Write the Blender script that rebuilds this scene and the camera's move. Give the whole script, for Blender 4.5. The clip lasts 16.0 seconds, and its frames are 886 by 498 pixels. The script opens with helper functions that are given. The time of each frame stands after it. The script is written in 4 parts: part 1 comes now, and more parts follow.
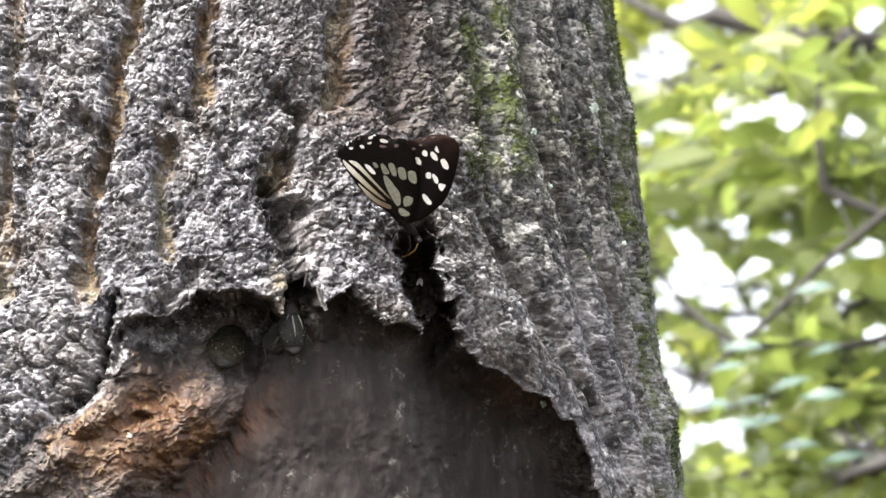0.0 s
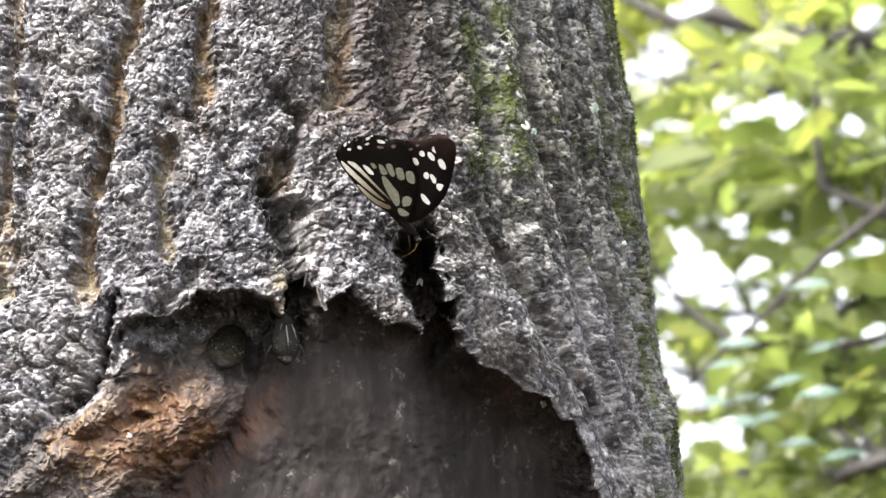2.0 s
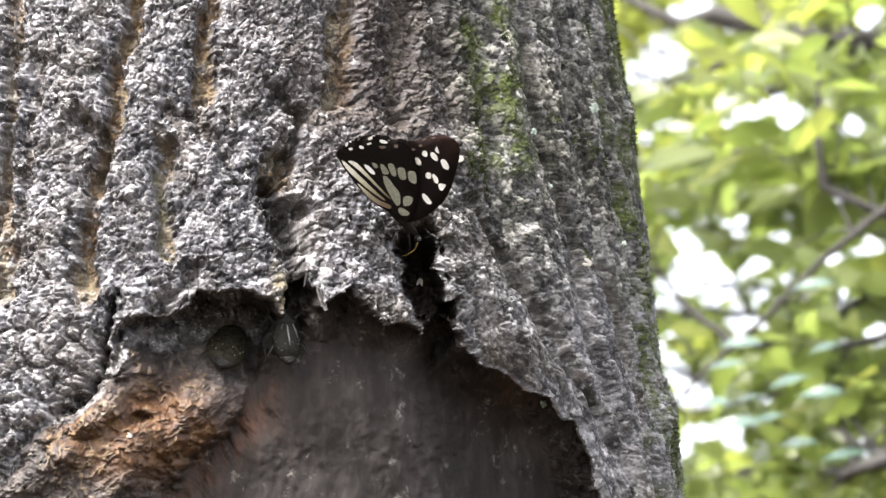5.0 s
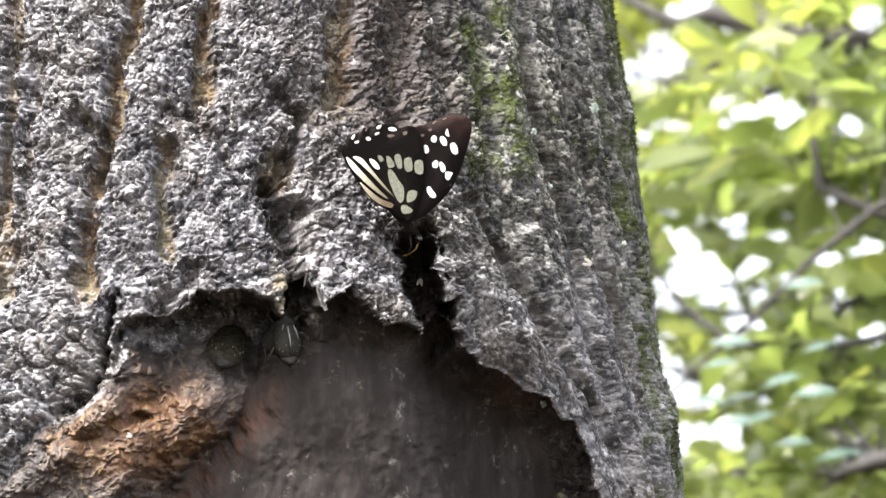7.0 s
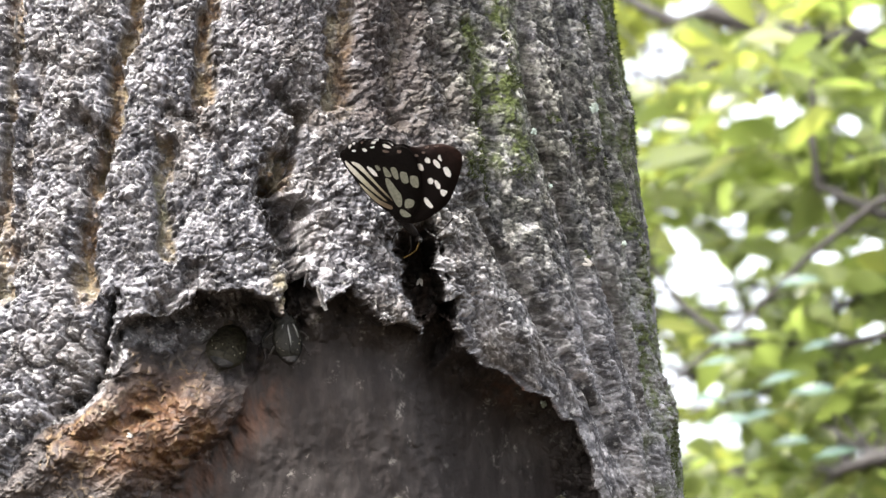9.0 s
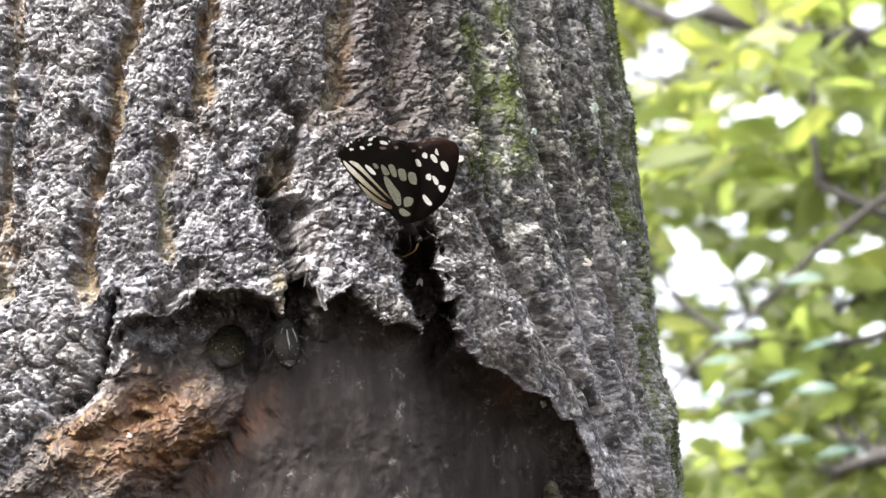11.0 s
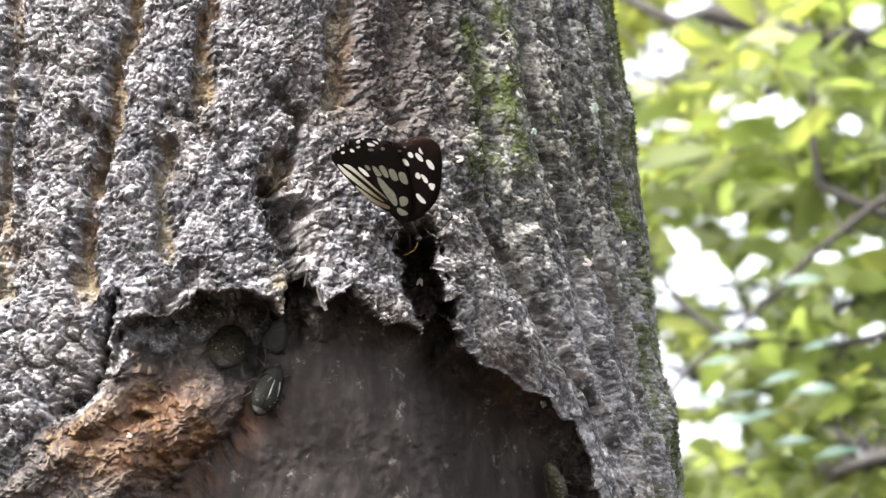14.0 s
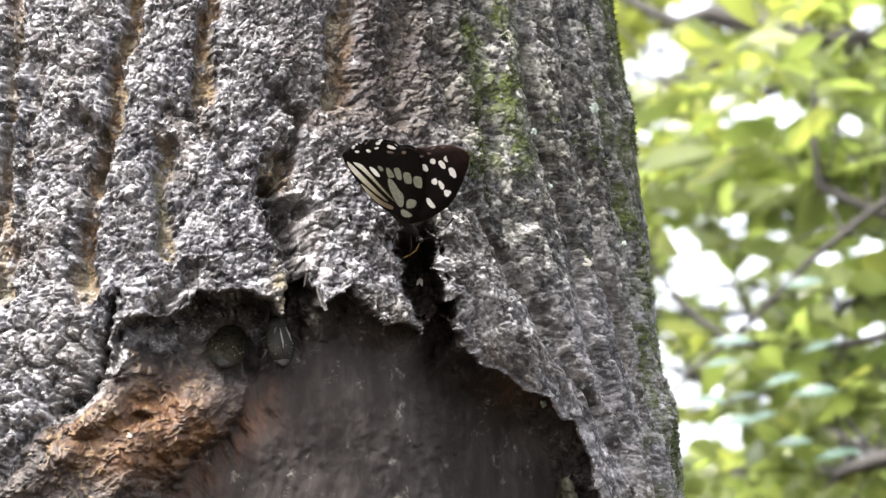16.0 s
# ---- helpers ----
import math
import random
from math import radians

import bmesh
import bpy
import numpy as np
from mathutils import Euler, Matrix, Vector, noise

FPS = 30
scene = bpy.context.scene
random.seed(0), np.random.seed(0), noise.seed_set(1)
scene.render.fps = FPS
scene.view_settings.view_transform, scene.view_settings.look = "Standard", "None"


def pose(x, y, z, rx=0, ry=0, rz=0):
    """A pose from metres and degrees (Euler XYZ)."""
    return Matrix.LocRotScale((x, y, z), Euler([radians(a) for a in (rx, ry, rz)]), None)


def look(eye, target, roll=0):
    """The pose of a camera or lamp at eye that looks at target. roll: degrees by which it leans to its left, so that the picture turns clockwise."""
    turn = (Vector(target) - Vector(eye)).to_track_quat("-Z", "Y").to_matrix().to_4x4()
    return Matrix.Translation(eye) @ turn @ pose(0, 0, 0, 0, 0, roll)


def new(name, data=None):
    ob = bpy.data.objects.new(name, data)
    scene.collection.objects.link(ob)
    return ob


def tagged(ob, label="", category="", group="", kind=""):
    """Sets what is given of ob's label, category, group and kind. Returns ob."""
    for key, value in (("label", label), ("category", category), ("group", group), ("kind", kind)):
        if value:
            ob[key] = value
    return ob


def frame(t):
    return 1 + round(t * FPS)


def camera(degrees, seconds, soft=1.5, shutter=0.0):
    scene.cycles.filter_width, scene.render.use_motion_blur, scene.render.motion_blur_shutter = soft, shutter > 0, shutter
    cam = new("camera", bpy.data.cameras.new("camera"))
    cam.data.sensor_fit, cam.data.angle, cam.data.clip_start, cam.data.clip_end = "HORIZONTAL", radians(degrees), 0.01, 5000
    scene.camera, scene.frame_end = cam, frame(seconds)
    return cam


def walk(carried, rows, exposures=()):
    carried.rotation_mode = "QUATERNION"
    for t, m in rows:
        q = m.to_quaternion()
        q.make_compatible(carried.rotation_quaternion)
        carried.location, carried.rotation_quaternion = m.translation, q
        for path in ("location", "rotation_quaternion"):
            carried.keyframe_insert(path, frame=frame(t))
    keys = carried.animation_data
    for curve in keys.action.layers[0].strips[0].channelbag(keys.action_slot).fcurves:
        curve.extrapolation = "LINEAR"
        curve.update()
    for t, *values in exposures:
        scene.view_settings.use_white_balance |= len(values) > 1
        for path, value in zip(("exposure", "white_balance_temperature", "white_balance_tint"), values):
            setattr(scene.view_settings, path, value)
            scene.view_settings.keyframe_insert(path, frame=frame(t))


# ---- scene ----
# ------------------------------------------------------------------ camera
PITCH = radians(12.0)          # the camera looks up at the trunk
DIST = 1.80                    # from the lens to the bark
FOV = 10.5
cam = camera(FOV, 16.0, soft=1.5)
RIGHT = np.array((1.0, 0.0, 0.0))
FWD = np.array((0.0, math.cos(PITCH), math.sin(PITCH)))
UP = np.array((0.0, -math.sin(PITCH), math.cos(PITCH)))
AIM = np.array((0.0, -0.145, 1.95))
EYE = AIM - DIST * FWD
FLEN = 784 / math.tan(radians(FOV / 2))
UNIT = DIST / FLEN             # one unit of the face chart, about 0.21 mm
CAM_POSE = look(tuple(EYE), tuple(AIM))
walk(cam, [(0.0, CAM_POSE), (16.0, CAM_POSE)], exposures=[(0.0, 3.28, 6500, 9), (16.0, 3.28, 6500, 9)])
cam.data.dof.use_dof = True
cam.data.dof.focus_distance = 1.79
cam.data.dof.aperture_fstop = 33.0

# ------------------------------------------------------------------ light
SUN_FROM = Vector((-0.54, -0.57, 1.08)).normalized()
world = bpy.data.worlds.new("sky")
scene.world = world
world.use_nodes = True
wn = world.node_tree.nodes
sky = wn.new("ShaderNodeTexSky")
sky.sky_type = "NISHITA"
sky.sun_disc = False
sky.sun_elevation = math.asin(SUN_FROM.z)
sky.sun_rotation = math.atan2(SUN_FROM.x, SUN_FROM.y)
sky.air_density, sky.dust_density, sky.ozone_density = 0.5, 10.0, 0.3
veil = wn.new("ShaderNodeMix")                # thin even cloud in front of the blue
veil.data_type = "RGBA"
veil.inputs[0].default_value = 0.62
veil.inputs[7].default_value = (2.7, 2.73, 2.78, 1)
world.node_tree.links.new(sky.outputs[0], veil.inputs[6])
world.node_tree.links.new(veil.outputs[2], wn["Background"].inputs[0])
wn["Background"].inputs[1].default_value = 0.15
sun = new("sun", bpy.data.lights.new("sun", "SUN"))
sun.data.energy, sun.data.angle, sun.data.color = 1.3, radians(8), (1.0, 0.975, 0.94)
sun.matrix_world = look(tuple(SUN_FROM * 20), (0, 0, 0))


# ------------------------------------------------------------------ materials
class Mat:
    """A node material under construction."""

    def __init__(self, name, rough=0.8, metal=0.0, gloss=0.12):
        self.m = bpy.data.materials.new(name)
        self.m.use_nodes = True
        self.nt = self.m.node_tree
        self.b = self.nt.nodes["Principled BSDF"]
        self.b.inputs["Roughness"].default_value = rough
        self.b.inputs["Metallic"].default_value = metal
        self.b.inputs["Specular IOR Level"].default_value = gloss
        self.co = self.node("ShaderNodeTexCoord").outputs["Object"]

    def node(self, kind, **settings):
        n = self.nt.nodes.new(kind)
        for key, value in settings.items():
            if key == "operation":
                n.operation = value
            elif key == "data_type":
                n.data_type = value
            elif key == "blend_type":
                n.blend_type = value
            elif key == "feature":
                n.feature = value
            elif key == "attribute_name":
                n.attribute_name = value
        return n

    def link(self, a, b):
        self.nt.links.new(a, b)

    def noise(self, scale, detail=4, rough=0.6, stretch=None):
        n = self.node("ShaderNodeTexNoise")
        n.inputs["Scale"].default_value = scale
        n.inputs["Detail"].default_value = detail
        n.inputs["Roughness"].default_value = rough
        co = self.co
        if stretch:
            mp = self.node("ShaderNodeMapping")
            mp.inputs["Scale"].default_value = stretch
            self.link(co, mp.inputs["Vector"])
            co = mp.outputs[0]
        self.link(co, n.inputs["Vector"])
        return n.outputs["Fac"]

    def attr(self, name):
        return self.node("ShaderNodeAttribute", attribute_name=name).outputs["Fac"]

    def ramp(self, value, stops):
        n = self.node("ShaderNodeValToRGB")
        el = n.color_ramp.elements
        while len(el) < len(stops):
            el.new(0.5)
        for e, (p, c) in zip(el, stops):
            e.position = p
            e.color = (*c, 1) if len(c) == 3 else c
        self.link(value, n.inputs[0])
        return n.outputs[0]

    def fac(self, value, lo, hi):
        n = self.node("ShaderNodeMapRange")
        n.inputs[1].default_value, n.inputs[2].default_value = lo, hi
        self.link(value, n.inputs[0])
        return n.outputs[0]

    def mul(self, a, b):
        n = self.node("ShaderNodeMath", operation="MULTIPLY")
        self.link(a, n.inputs[0])
        if isinstance(b, float):
            n.inputs[1].default_value = b
        else:
            self.link(b, n.inputs[1])
        return n.outputs[0]

    def mix(self, f, a, b, blend="MIX"):
        n = self.node("ShaderNodeMix", data_type="RGBA", blend_type=blend)
        for value, socket in ((f, n.inputs[0]), (a, n.inputs[6]), (b, n.inputs[7])):
            if isinstance(value, tuple):
                socket.default_value = (*value, 1)
            elif isinstance(value, float):
                socket.default_value = value
            else:
                self.link(value, socket)
        return n.outputs[2]

    def color(self, c):
        if isinstance(c, tuple):
            self.b.inputs["Base Color"].default_value = (*c, 1)
        else:
            self.link(c, self.b.inputs["Base Color"])

    def bump(self, height, dist, strength=1.0):
        n = self.node("ShaderNodeBump")
        n.inputs["Distance"].default_value = dist
        n.inputs["Strength"].default_value = strength
        self.link(height, n.inputs["Height"])
        self.link(n.outputs[0], self.b.inputs["Normal"])


def bark_material():
    k = Mat("bark", 0.9, 0.0, 0.12)
    fine = k.noise(900, 5, 0.7)
    mid = k.noise(170, 4, 0.65)
    big = k.noise(34, 3, 0.5)
    c = k.ramp(mid, [(0.3, (0.034, 0.035, 0.04)), (0.5, (0.068, 0.0695, 0.077)), (0.7, (0.115, 0.117, 0.127))])
    c = k.mix(1.0, c, k.ramp(k.attr("tint"), [(0.22, (0.4, 0.39, 0.4)), (0.5, (0.9, 0.89, 0.89)), (0.78, (2.3, 2.28, 2.25))]), "MULTIPLY")
    c = k.mix(1.0, c, k.ramp(k.noise(75, 4, 0.6), [(0.34, (0.62, 0.62, 0.64)), (0.5, (1.0, 1.0, 1.0)), (0.66, (1.55, 1.54, 1.52))]), "MULTIPLY")
    c = k.mix(k.mul(k.fac(big, 0.45, 0.7), 0.45), c, (0.085, 0.075, 0.062))
    c = k.mix(k.mul(k.attr("bare"), k.fac(k.noise(110, 4, 0.65), 0.22, 0.55)), c, k.ramp(fine, [(0.3, (0.022, 0.0195, 0.019)), (0.7, (0.066, 0.058, 0.056))]))
    # pale lichen crust; its mask also carries painted brightness
    crust = k.mul(k.fac(k.noise(380, 4, 0.65), 0.55, 0.66), k.attr("lichen"))
    c = k.mix(k.mul(crust, 0.8), c, (0.31, 0.315, 0.315))
    # grey-green algae whose dark tone also paints shade on the turned-away side
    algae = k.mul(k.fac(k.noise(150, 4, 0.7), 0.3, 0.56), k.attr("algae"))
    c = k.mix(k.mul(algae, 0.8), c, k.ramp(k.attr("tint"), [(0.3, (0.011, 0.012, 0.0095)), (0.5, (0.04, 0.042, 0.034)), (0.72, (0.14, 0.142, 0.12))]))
    # shaded pits of that side, drawn as dark and pale flecks in the colour
    flecks = k.ramp(k.noise(430, 4, 0.7), [(0.4, (0.4, 0.4, 0.4)), (0.5, (1.0, 1.0, 1.0)), (0.62, (1.7, 1.7, 1.68))])
    c = k.mix(k.attr("algae"), c, k.mix(1.0, c, flecks, "MULTIPLY"))
    inner = k.ramp(k.noise(110, 4, 0.6, (1, 1, 0.3)), [(0.3, (0.07, 0.043, 0.026)), (0.45, (0.115, 0.083, 0.05)), (0.6, (0.14, 0.125, 0.085)), (0.72, (0.115, 0.118, 0.078))])
    c = k.mix(k.mul(k.attr("inner"), k.fac(k.noise(240, 4, 0.7), 0.34, 0.56)), c, inner)
    moss = k.ramp(fine, [(0.3, (0.022, 0.031, 0.009)), (0.7, (0.062, 0.078, 0.023))])
    c = k.mix(k.mul(k.mul(k.attr("moss"), k.fac(k.noise(260, 4, 0.7), 0.4, 0.54)), 0.9), c, moss)
    c = k.mix(1.0, c, k.ramp(k.noise(700, 5, 0.7), [(0.34, (0.6, 0.59, 0.59)), (0.5, (0.98, 0.97, 0.97)), (0.66, (1.28, 1.28, 1.3))]), "MULTIPLY")
    k.color(c)
    h = k.mix(0.4, k.noise(1100, 4, 0.65), k.mix(0.5, fine, mid))
    k.bump(h, 0.0004, 0.8)
    return k.m


def hollow_material():
    k = Mat("weathered_wood", 0.65, 0.0, 0.08)
    grain = k.noise(70, 6, 0.65, (2.0, 2.0, 0.6))
    blot = k.noise(26, 5, 0.65)
    fine = k.noise(650, 4, 0.7)
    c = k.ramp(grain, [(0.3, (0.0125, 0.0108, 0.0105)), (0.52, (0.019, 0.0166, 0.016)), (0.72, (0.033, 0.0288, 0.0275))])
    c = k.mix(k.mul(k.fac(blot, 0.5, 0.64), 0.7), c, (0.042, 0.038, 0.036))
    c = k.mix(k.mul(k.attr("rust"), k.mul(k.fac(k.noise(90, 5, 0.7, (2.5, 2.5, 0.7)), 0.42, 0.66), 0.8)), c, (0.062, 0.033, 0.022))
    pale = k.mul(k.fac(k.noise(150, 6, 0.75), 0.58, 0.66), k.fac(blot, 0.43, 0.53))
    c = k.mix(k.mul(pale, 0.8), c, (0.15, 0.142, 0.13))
    k.color(c)
    k.bump(k.mix(0.5, grain, fine), 0.0008, 0.8)
    return k.m


def callus_material():
    k = Mat("callus_wood", 0.5, 0.0, 0.3)
    flake = k.noise(170, 6, 0.7)
    blot = k.noise(40, 4, 0.6)
    fine = k.noise(700, 4, 0.7)
    orange = k.ramp(flake, [(0.34, (0.016, 0.0075, 0.0045)), (0.46, (0.043, 0.019, 0.0085)), (0.56, (0.072, 0.035, 0.013)), (0.68, (0.11, 0.066, 0.025))])
    grey = k.ramp(flake, [(0.34, (0.012, 0.0105, 0.0105)), (0.5, (0.032, 0.028, 0.028)), (0.66, (0.07, 0.062, 0.058))])
    c = k.mix(k.fac(k.mix(0.55, blot, k.attr("amber")), 0.32, 0.62), grey, orange)
    rim = k.mul(k.fac(k.attr("flake"), 0.45, 1.15), k.fac(k.noise(60, 3, 0.6), 0.38, 0.62))
    c = k.mix(k.mul(rim, 0.7), c, k.ramp(blot, [(0.35, (0.16, 0.145, 0.12)), (0.65, (0.2, 0.13, 0.048))]))
    c = k.mix(1.0, c, k.ramp(fine, [(0.3, (0.62, 0.6, 0.6)), (0.7, (1.25, 1.25, 1.25))]), "MULTIPLY")
    k.color(c)
    k.bump(k.mix(0.4, flake, fine), 0.0012, 0.9)
    return k.m


def plain(name, color, rough=0.6, vary=0.25, scale=300, bump=0.0, metal=0.0, sheen=0.0, gloss=0.08):
    k = Mat(name, rough, metal, gloss)
    n = k.noise(scale, 4, 0.65)
    dark = tuple(v * (1 - vary) for v in color)
    light = tuple(min(1, v * (1 + vary)) for v in color)
    k.color(k.ramp(n, [(0.3, dark), (0.7, light)]))
    if bump:
        k.bump(n, bump)
    if sheen:
        k.b.inputs["Coat Weight"].default_value = sheen
        k.b.inputs["Coat Roughness"].default_value = 0.08
    return k.m


def leaf_material(name, dark, light, through_color, rough=0.38, amount=0.5):
    k = Mat(name, rough, 0.0, 0.5)
    info = k.node("ShaderNodeObjectInfo").outputs["Random"]
    n = k.noise(40, 3, 0.6)
    c = k.mix(info, dark, light)
    c = k.mix(k.mul(k.fac(n, 0.35, 0.7), 0.35), c, light)
    k.color(c)
    tr = k.node("ShaderNodeBsdfTranslucent")
    tr.inputs[0].default_value = (*through_color, 1)
    ms = k.node("ShaderNodeMixShader")
    ms.inputs[0].default_value = amount
    k.link(k.b.outputs[0], ms.inputs[1])
    k.link(tr.outputs[0], ms.inputs[2])
    k.link(ms.outputs[0], k.nt.nodes["Material Output"].inputs[0])
    return k.m


BARK, HOLLOW, CALLUS = bark_material(), hollow_material(), callus_material()
GROUND = plain("leaf_litter", (0.05, 0.04, 0.028), 0.9, 0.5, 3, 0.02)
MOSS = plain("moss_green", (0.036, 0.046, 0.015), 0.9, 0.45, 500)
LICHEN = plain("lichen_mint", (0.26, 0.31, 0.27), 0.95, 0.3, 900, 0.0006)
SPLINTER = plain("torn_fibre", (0.065, 0.062, 0.061), 0.6, 0.3, 700, 0.0006, 0.0, 0.0, 0.3)
LEAF_GLOSS = plain("leaf_glossy", (0.03, 0.06, 0.046), 0.35, 0.25, 60, 0.0, 0.0, 0.35, 0.5)
TWIG = plain("twig_bark", (0.042, 0.041, 0.04), 0.8, 0.35, 120, 0.001)
LEAF = leaf_material("leaf_green", (0.048, 0.068, 0.02), (0.1, 0.122, 0.042), (0.25, 0.325, 0.075), 0.36, 0.5)
LEAF_YELLOW = leaf_material("leaf_yellow_green", (0.082, 0.105, 0.026), (0.14, 0.16, 0.04), (0.315, 0.36, 0.075), 0.45, 0.58)


# ------------------------------------------------------------------ helpers for meshes
def part(name, bm, material, parent, label="", smooth=True):
    me = bpy.data.meshes.new(name)
    bm.to_mesh(me)
    bm.free()
    me.materials.append(material)
    if smooth:
        me.polygons.foreach_set("use_smooth", [True] * len(me.polygons))
    ob = new(name, me)
    ob.parent = parent
    if label:
        ob["label"] = label
    return ob


def tube(bm, pts, radii, sides=8):
    """A round tapered bar along pts, closed at both ends."""
    pts = [Vector(p) for p in pts]
    rings = []
    for i, p in enumerate(pts):
        d = (pts[min(i + 1, len(pts) - 1)] - pts[max(i - 1, 0)]).normalized()
        side = d.orthogonal().normalized() if i == 0 else (side - d * side.dot(d)).normalized()
        other = d.cross(side)
        rings.append([bm.verts.new(p + radii[i] * (math.cos(a) * side + math.sin(a) * other))
                      for a in (2 * math.pi * k / sides for k in range(sides))])
    for a, b in zip(rings, rings[1:]):
        for k in range(sides):
            bm.faces.new((a[k], a[(k + 1) % sides], b[(k + 1) % sides], b[k]))
    bm.faces.new(rings[0][::-1])
    bm.faces.new(rings[-1])


def to_chart(p):
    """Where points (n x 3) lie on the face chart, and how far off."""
    d = p - EYE
    depth = d @ FWD
    return 784 + FLEN * (d @ RIGHT) / depth, 441 - FLEN * (d @ UP) / depth, depth


def from_chart(x, y, depth):
    return EYE + depth * (FWD + (x - 784) / FLEN * RIGHT + (441 - y) / FLEN * UP)


def hash2(ix, iy, seed):
    h = (ix.astype(np.int64) * 374761393 + iy.astype(np.int64) * 668265263 + seed * 974634777) & 0x7FFFFFFF
    h = ((h ^ (h >> 13)) * 1274126177) & 0x7FFFFFFF
    h = ((h ^ (h >> 15)) * 2246822519) & 0x7FFFFFFF
    return (h ^ (h >> 16)) / 0x7FFFFFFF


def value_noise(x, y, seed):
    ix, iy = np.floor(x), np.floor(y)
    fx, fy = x - ix, y - iy
    fx, fy = fx * fx * (3 - 2 * fx), fy * fy * (3 - 2 * fy)
    a, b = hash2(ix, iy, seed), hash2(ix + 1, iy, seed)
    c, d = hash2(ix, iy + 1, seed), hash2(ix + 1, iy + 1, seed)
    return (a * (1 - fx) + b * fx) * (1 - fy) + (c * (1 - fx) + d * fx) * fy * 1.0 - 0.5


def fractal(x, y, seed, octaves=4, gain=0.5):
    total, amp = np.zeros_like(x), 1.0
    for o in range(octaves):
        total += amp * value_noise(x * 2 ** o, y * 2 ** o, seed + 17 * o)
        amp *= gain
    return total


def worley(x, y, seed):
    """Distances to the nearest and the second nearest seed point, and the nearest one's random number."""
    ix, iy = np.floor(x), np.floor(y)
    f1, f2, own = np.full_like(x, 9.0), np.full_like(x, 9.0), np.zeros_like(x)
    for dx in (-1, 0, 1):
        for dy in (-1, 0, 1):
            cx, cy = ix + dx, iy + dy
            d = np.hypot(cx + hash2(cx, cy, seed) - x, cy + hash2(cx, cy, seed + 5) - y)
            closer = d < f1
            f2 = np.where(closer, f1, np.minimum(f2, d))
            own = np.where(closer, hash2(cx, cy, seed + 9), own)
            f1 = np.where(closer, d, f1)
    return f1, f2, own


def step(v, lo, hi):
    t = np.clip((v - lo) / (hi - lo), 0, 1)
    return t * t * (3 - 2 * t)


def line_distance(x, y, pts):
    """Distance to a line of chart points, and how far along it (0 to 1)."""
    best, along = np.full_like(x, 1e6), np.zeros_like(x)
    n = len(pts) - 1
    for i, ((ax, ay), (bx, by)) in enumerate(zip(pts, pts[1:])):
        t = np.clip(((x - ax) * (bx - ax) + (y - ay) * (by - ay)) / ((bx - ax) ** 2 + (by - ay) ** 2), 0, 1)
        d = np.hypot(x - ax - t * (bx - ax), y - ay - t * (by - ay))
        near = d < best
        best, along = np.where(near, d, best), np.where(near, (i + t) / n, along)
    return best, along
# ------------------------------------------------------------------ the trunk
AXIS_X = -0.102


def trunk_radius(z):
    r = 0.1832 - 0.134 * (z - 1.95)
    r = np.where(z > 2.10, 0.1631 - 0.012 * (z - 2.10), r)
    return np.where(z < 1.8, 0.2033 + 0.05 * (1.8 - z) + 0.03 * np.clip(0.5 - z, 0, 1) ** 2, r)


def spread(stops):
    """Positions with the given spacing inside each stretch: (start, spacing), ..., (end, 0)."""
    out = []
    for (a, s), (b, _) in zip(stops, stops[1:]):
        out.append(np.linspace(a, b, max(2, int(round((b - a) / s)) + 1))[:-1])
    out.append(np.array([stops[-1][0]]))
    return np.concatenate(out)


SLIT = [(704, 388), (716, 430), (733, 490), (751, 545), (766, 620)]
FURROWS = []


def furrow(line, half, deep, bare):
    """A groove between bark ridges along face-chart points: half width, depth in mm, share of bare inner bark."""
    FURROWS.append((line, half, deep, bare))


furrow([(243, -60), (236, 20), (222, 110), (212, 190), (192, 245), (172, 310), (160, 390), (154, 460), (150, 540)], 13, 5.5, 1.0)
furrow([(378, -60), (368, 30), (360, 90), (362, 140), (358, 190)], 14, 4.5, 1.0)
furrow([(278, 235), (288, 300), (290, 370), (296, 440), (303, 480)], 11, 4.0, 0.9)
furrow([(20, -60), (30, 60), (26, 190), (12, 290), (6, 420), (2, 560)], 11, 6.0, 0.7)
furrow([(145, 200), (165, 238), (184, 268), (176, 320)], 8, 5.0, 0.5)
furrow([(612, -60), (600, 50), (590, 130), (606, 215)], 16, 3.5, 0.8)
furrow([(468, 168), (500, 188), (524, 206), (516, 232), (506, 262), (494, 330)], 7, 7.0, 0.3)
furrow([(494, 260), (490, 300), (500, 340)], 16, 4.5, 0.9)
furrow([(446, 318), (478, 338), (494, 372), (504, 410), (516, 450), (522, 500)], 14, 9.0, 0.15)
furrow([(500, 350), (508, 400), (516, 450), (520, 500), (526, 560)], 18, 14.0, 0.25)
furrow(SLIT, 24, 32.0, 0.25)
furrow([(838, -60), (846, 60), (836, 150), (858, 240), (850, 300), (870, 360), (905, 430)], 14, 3.5, 0.0)
furrow([(808, 330), (846, 400), (880, 455), (905, 505), (960, 590)], 7, 2.6, 0.1)
furrow([(905, -60), (920, 60), (935, 200), (975, 330), (1008, 470), (1042, 610), (1100, 780), (1140, 940)], 9, 5.5, 0.1)
furrow([(965, -60), (985, 80), (1000, 210), (1040, 350), (1060, 480), (1090, 610), (1140, 790), (1170, 940)], 9, 5.5, 0.15)
furrow([(1022, -60), (1035, 60), (1052, 210), (1078, 360), (1100, 480), (1108, 560), (1150, 760)], 8, 5.0, 0.0)
furrow([(905, 500), (975, 610), (1050, 730), (1120, 880), (1140, 960)], 9, 5.0, 0.0)
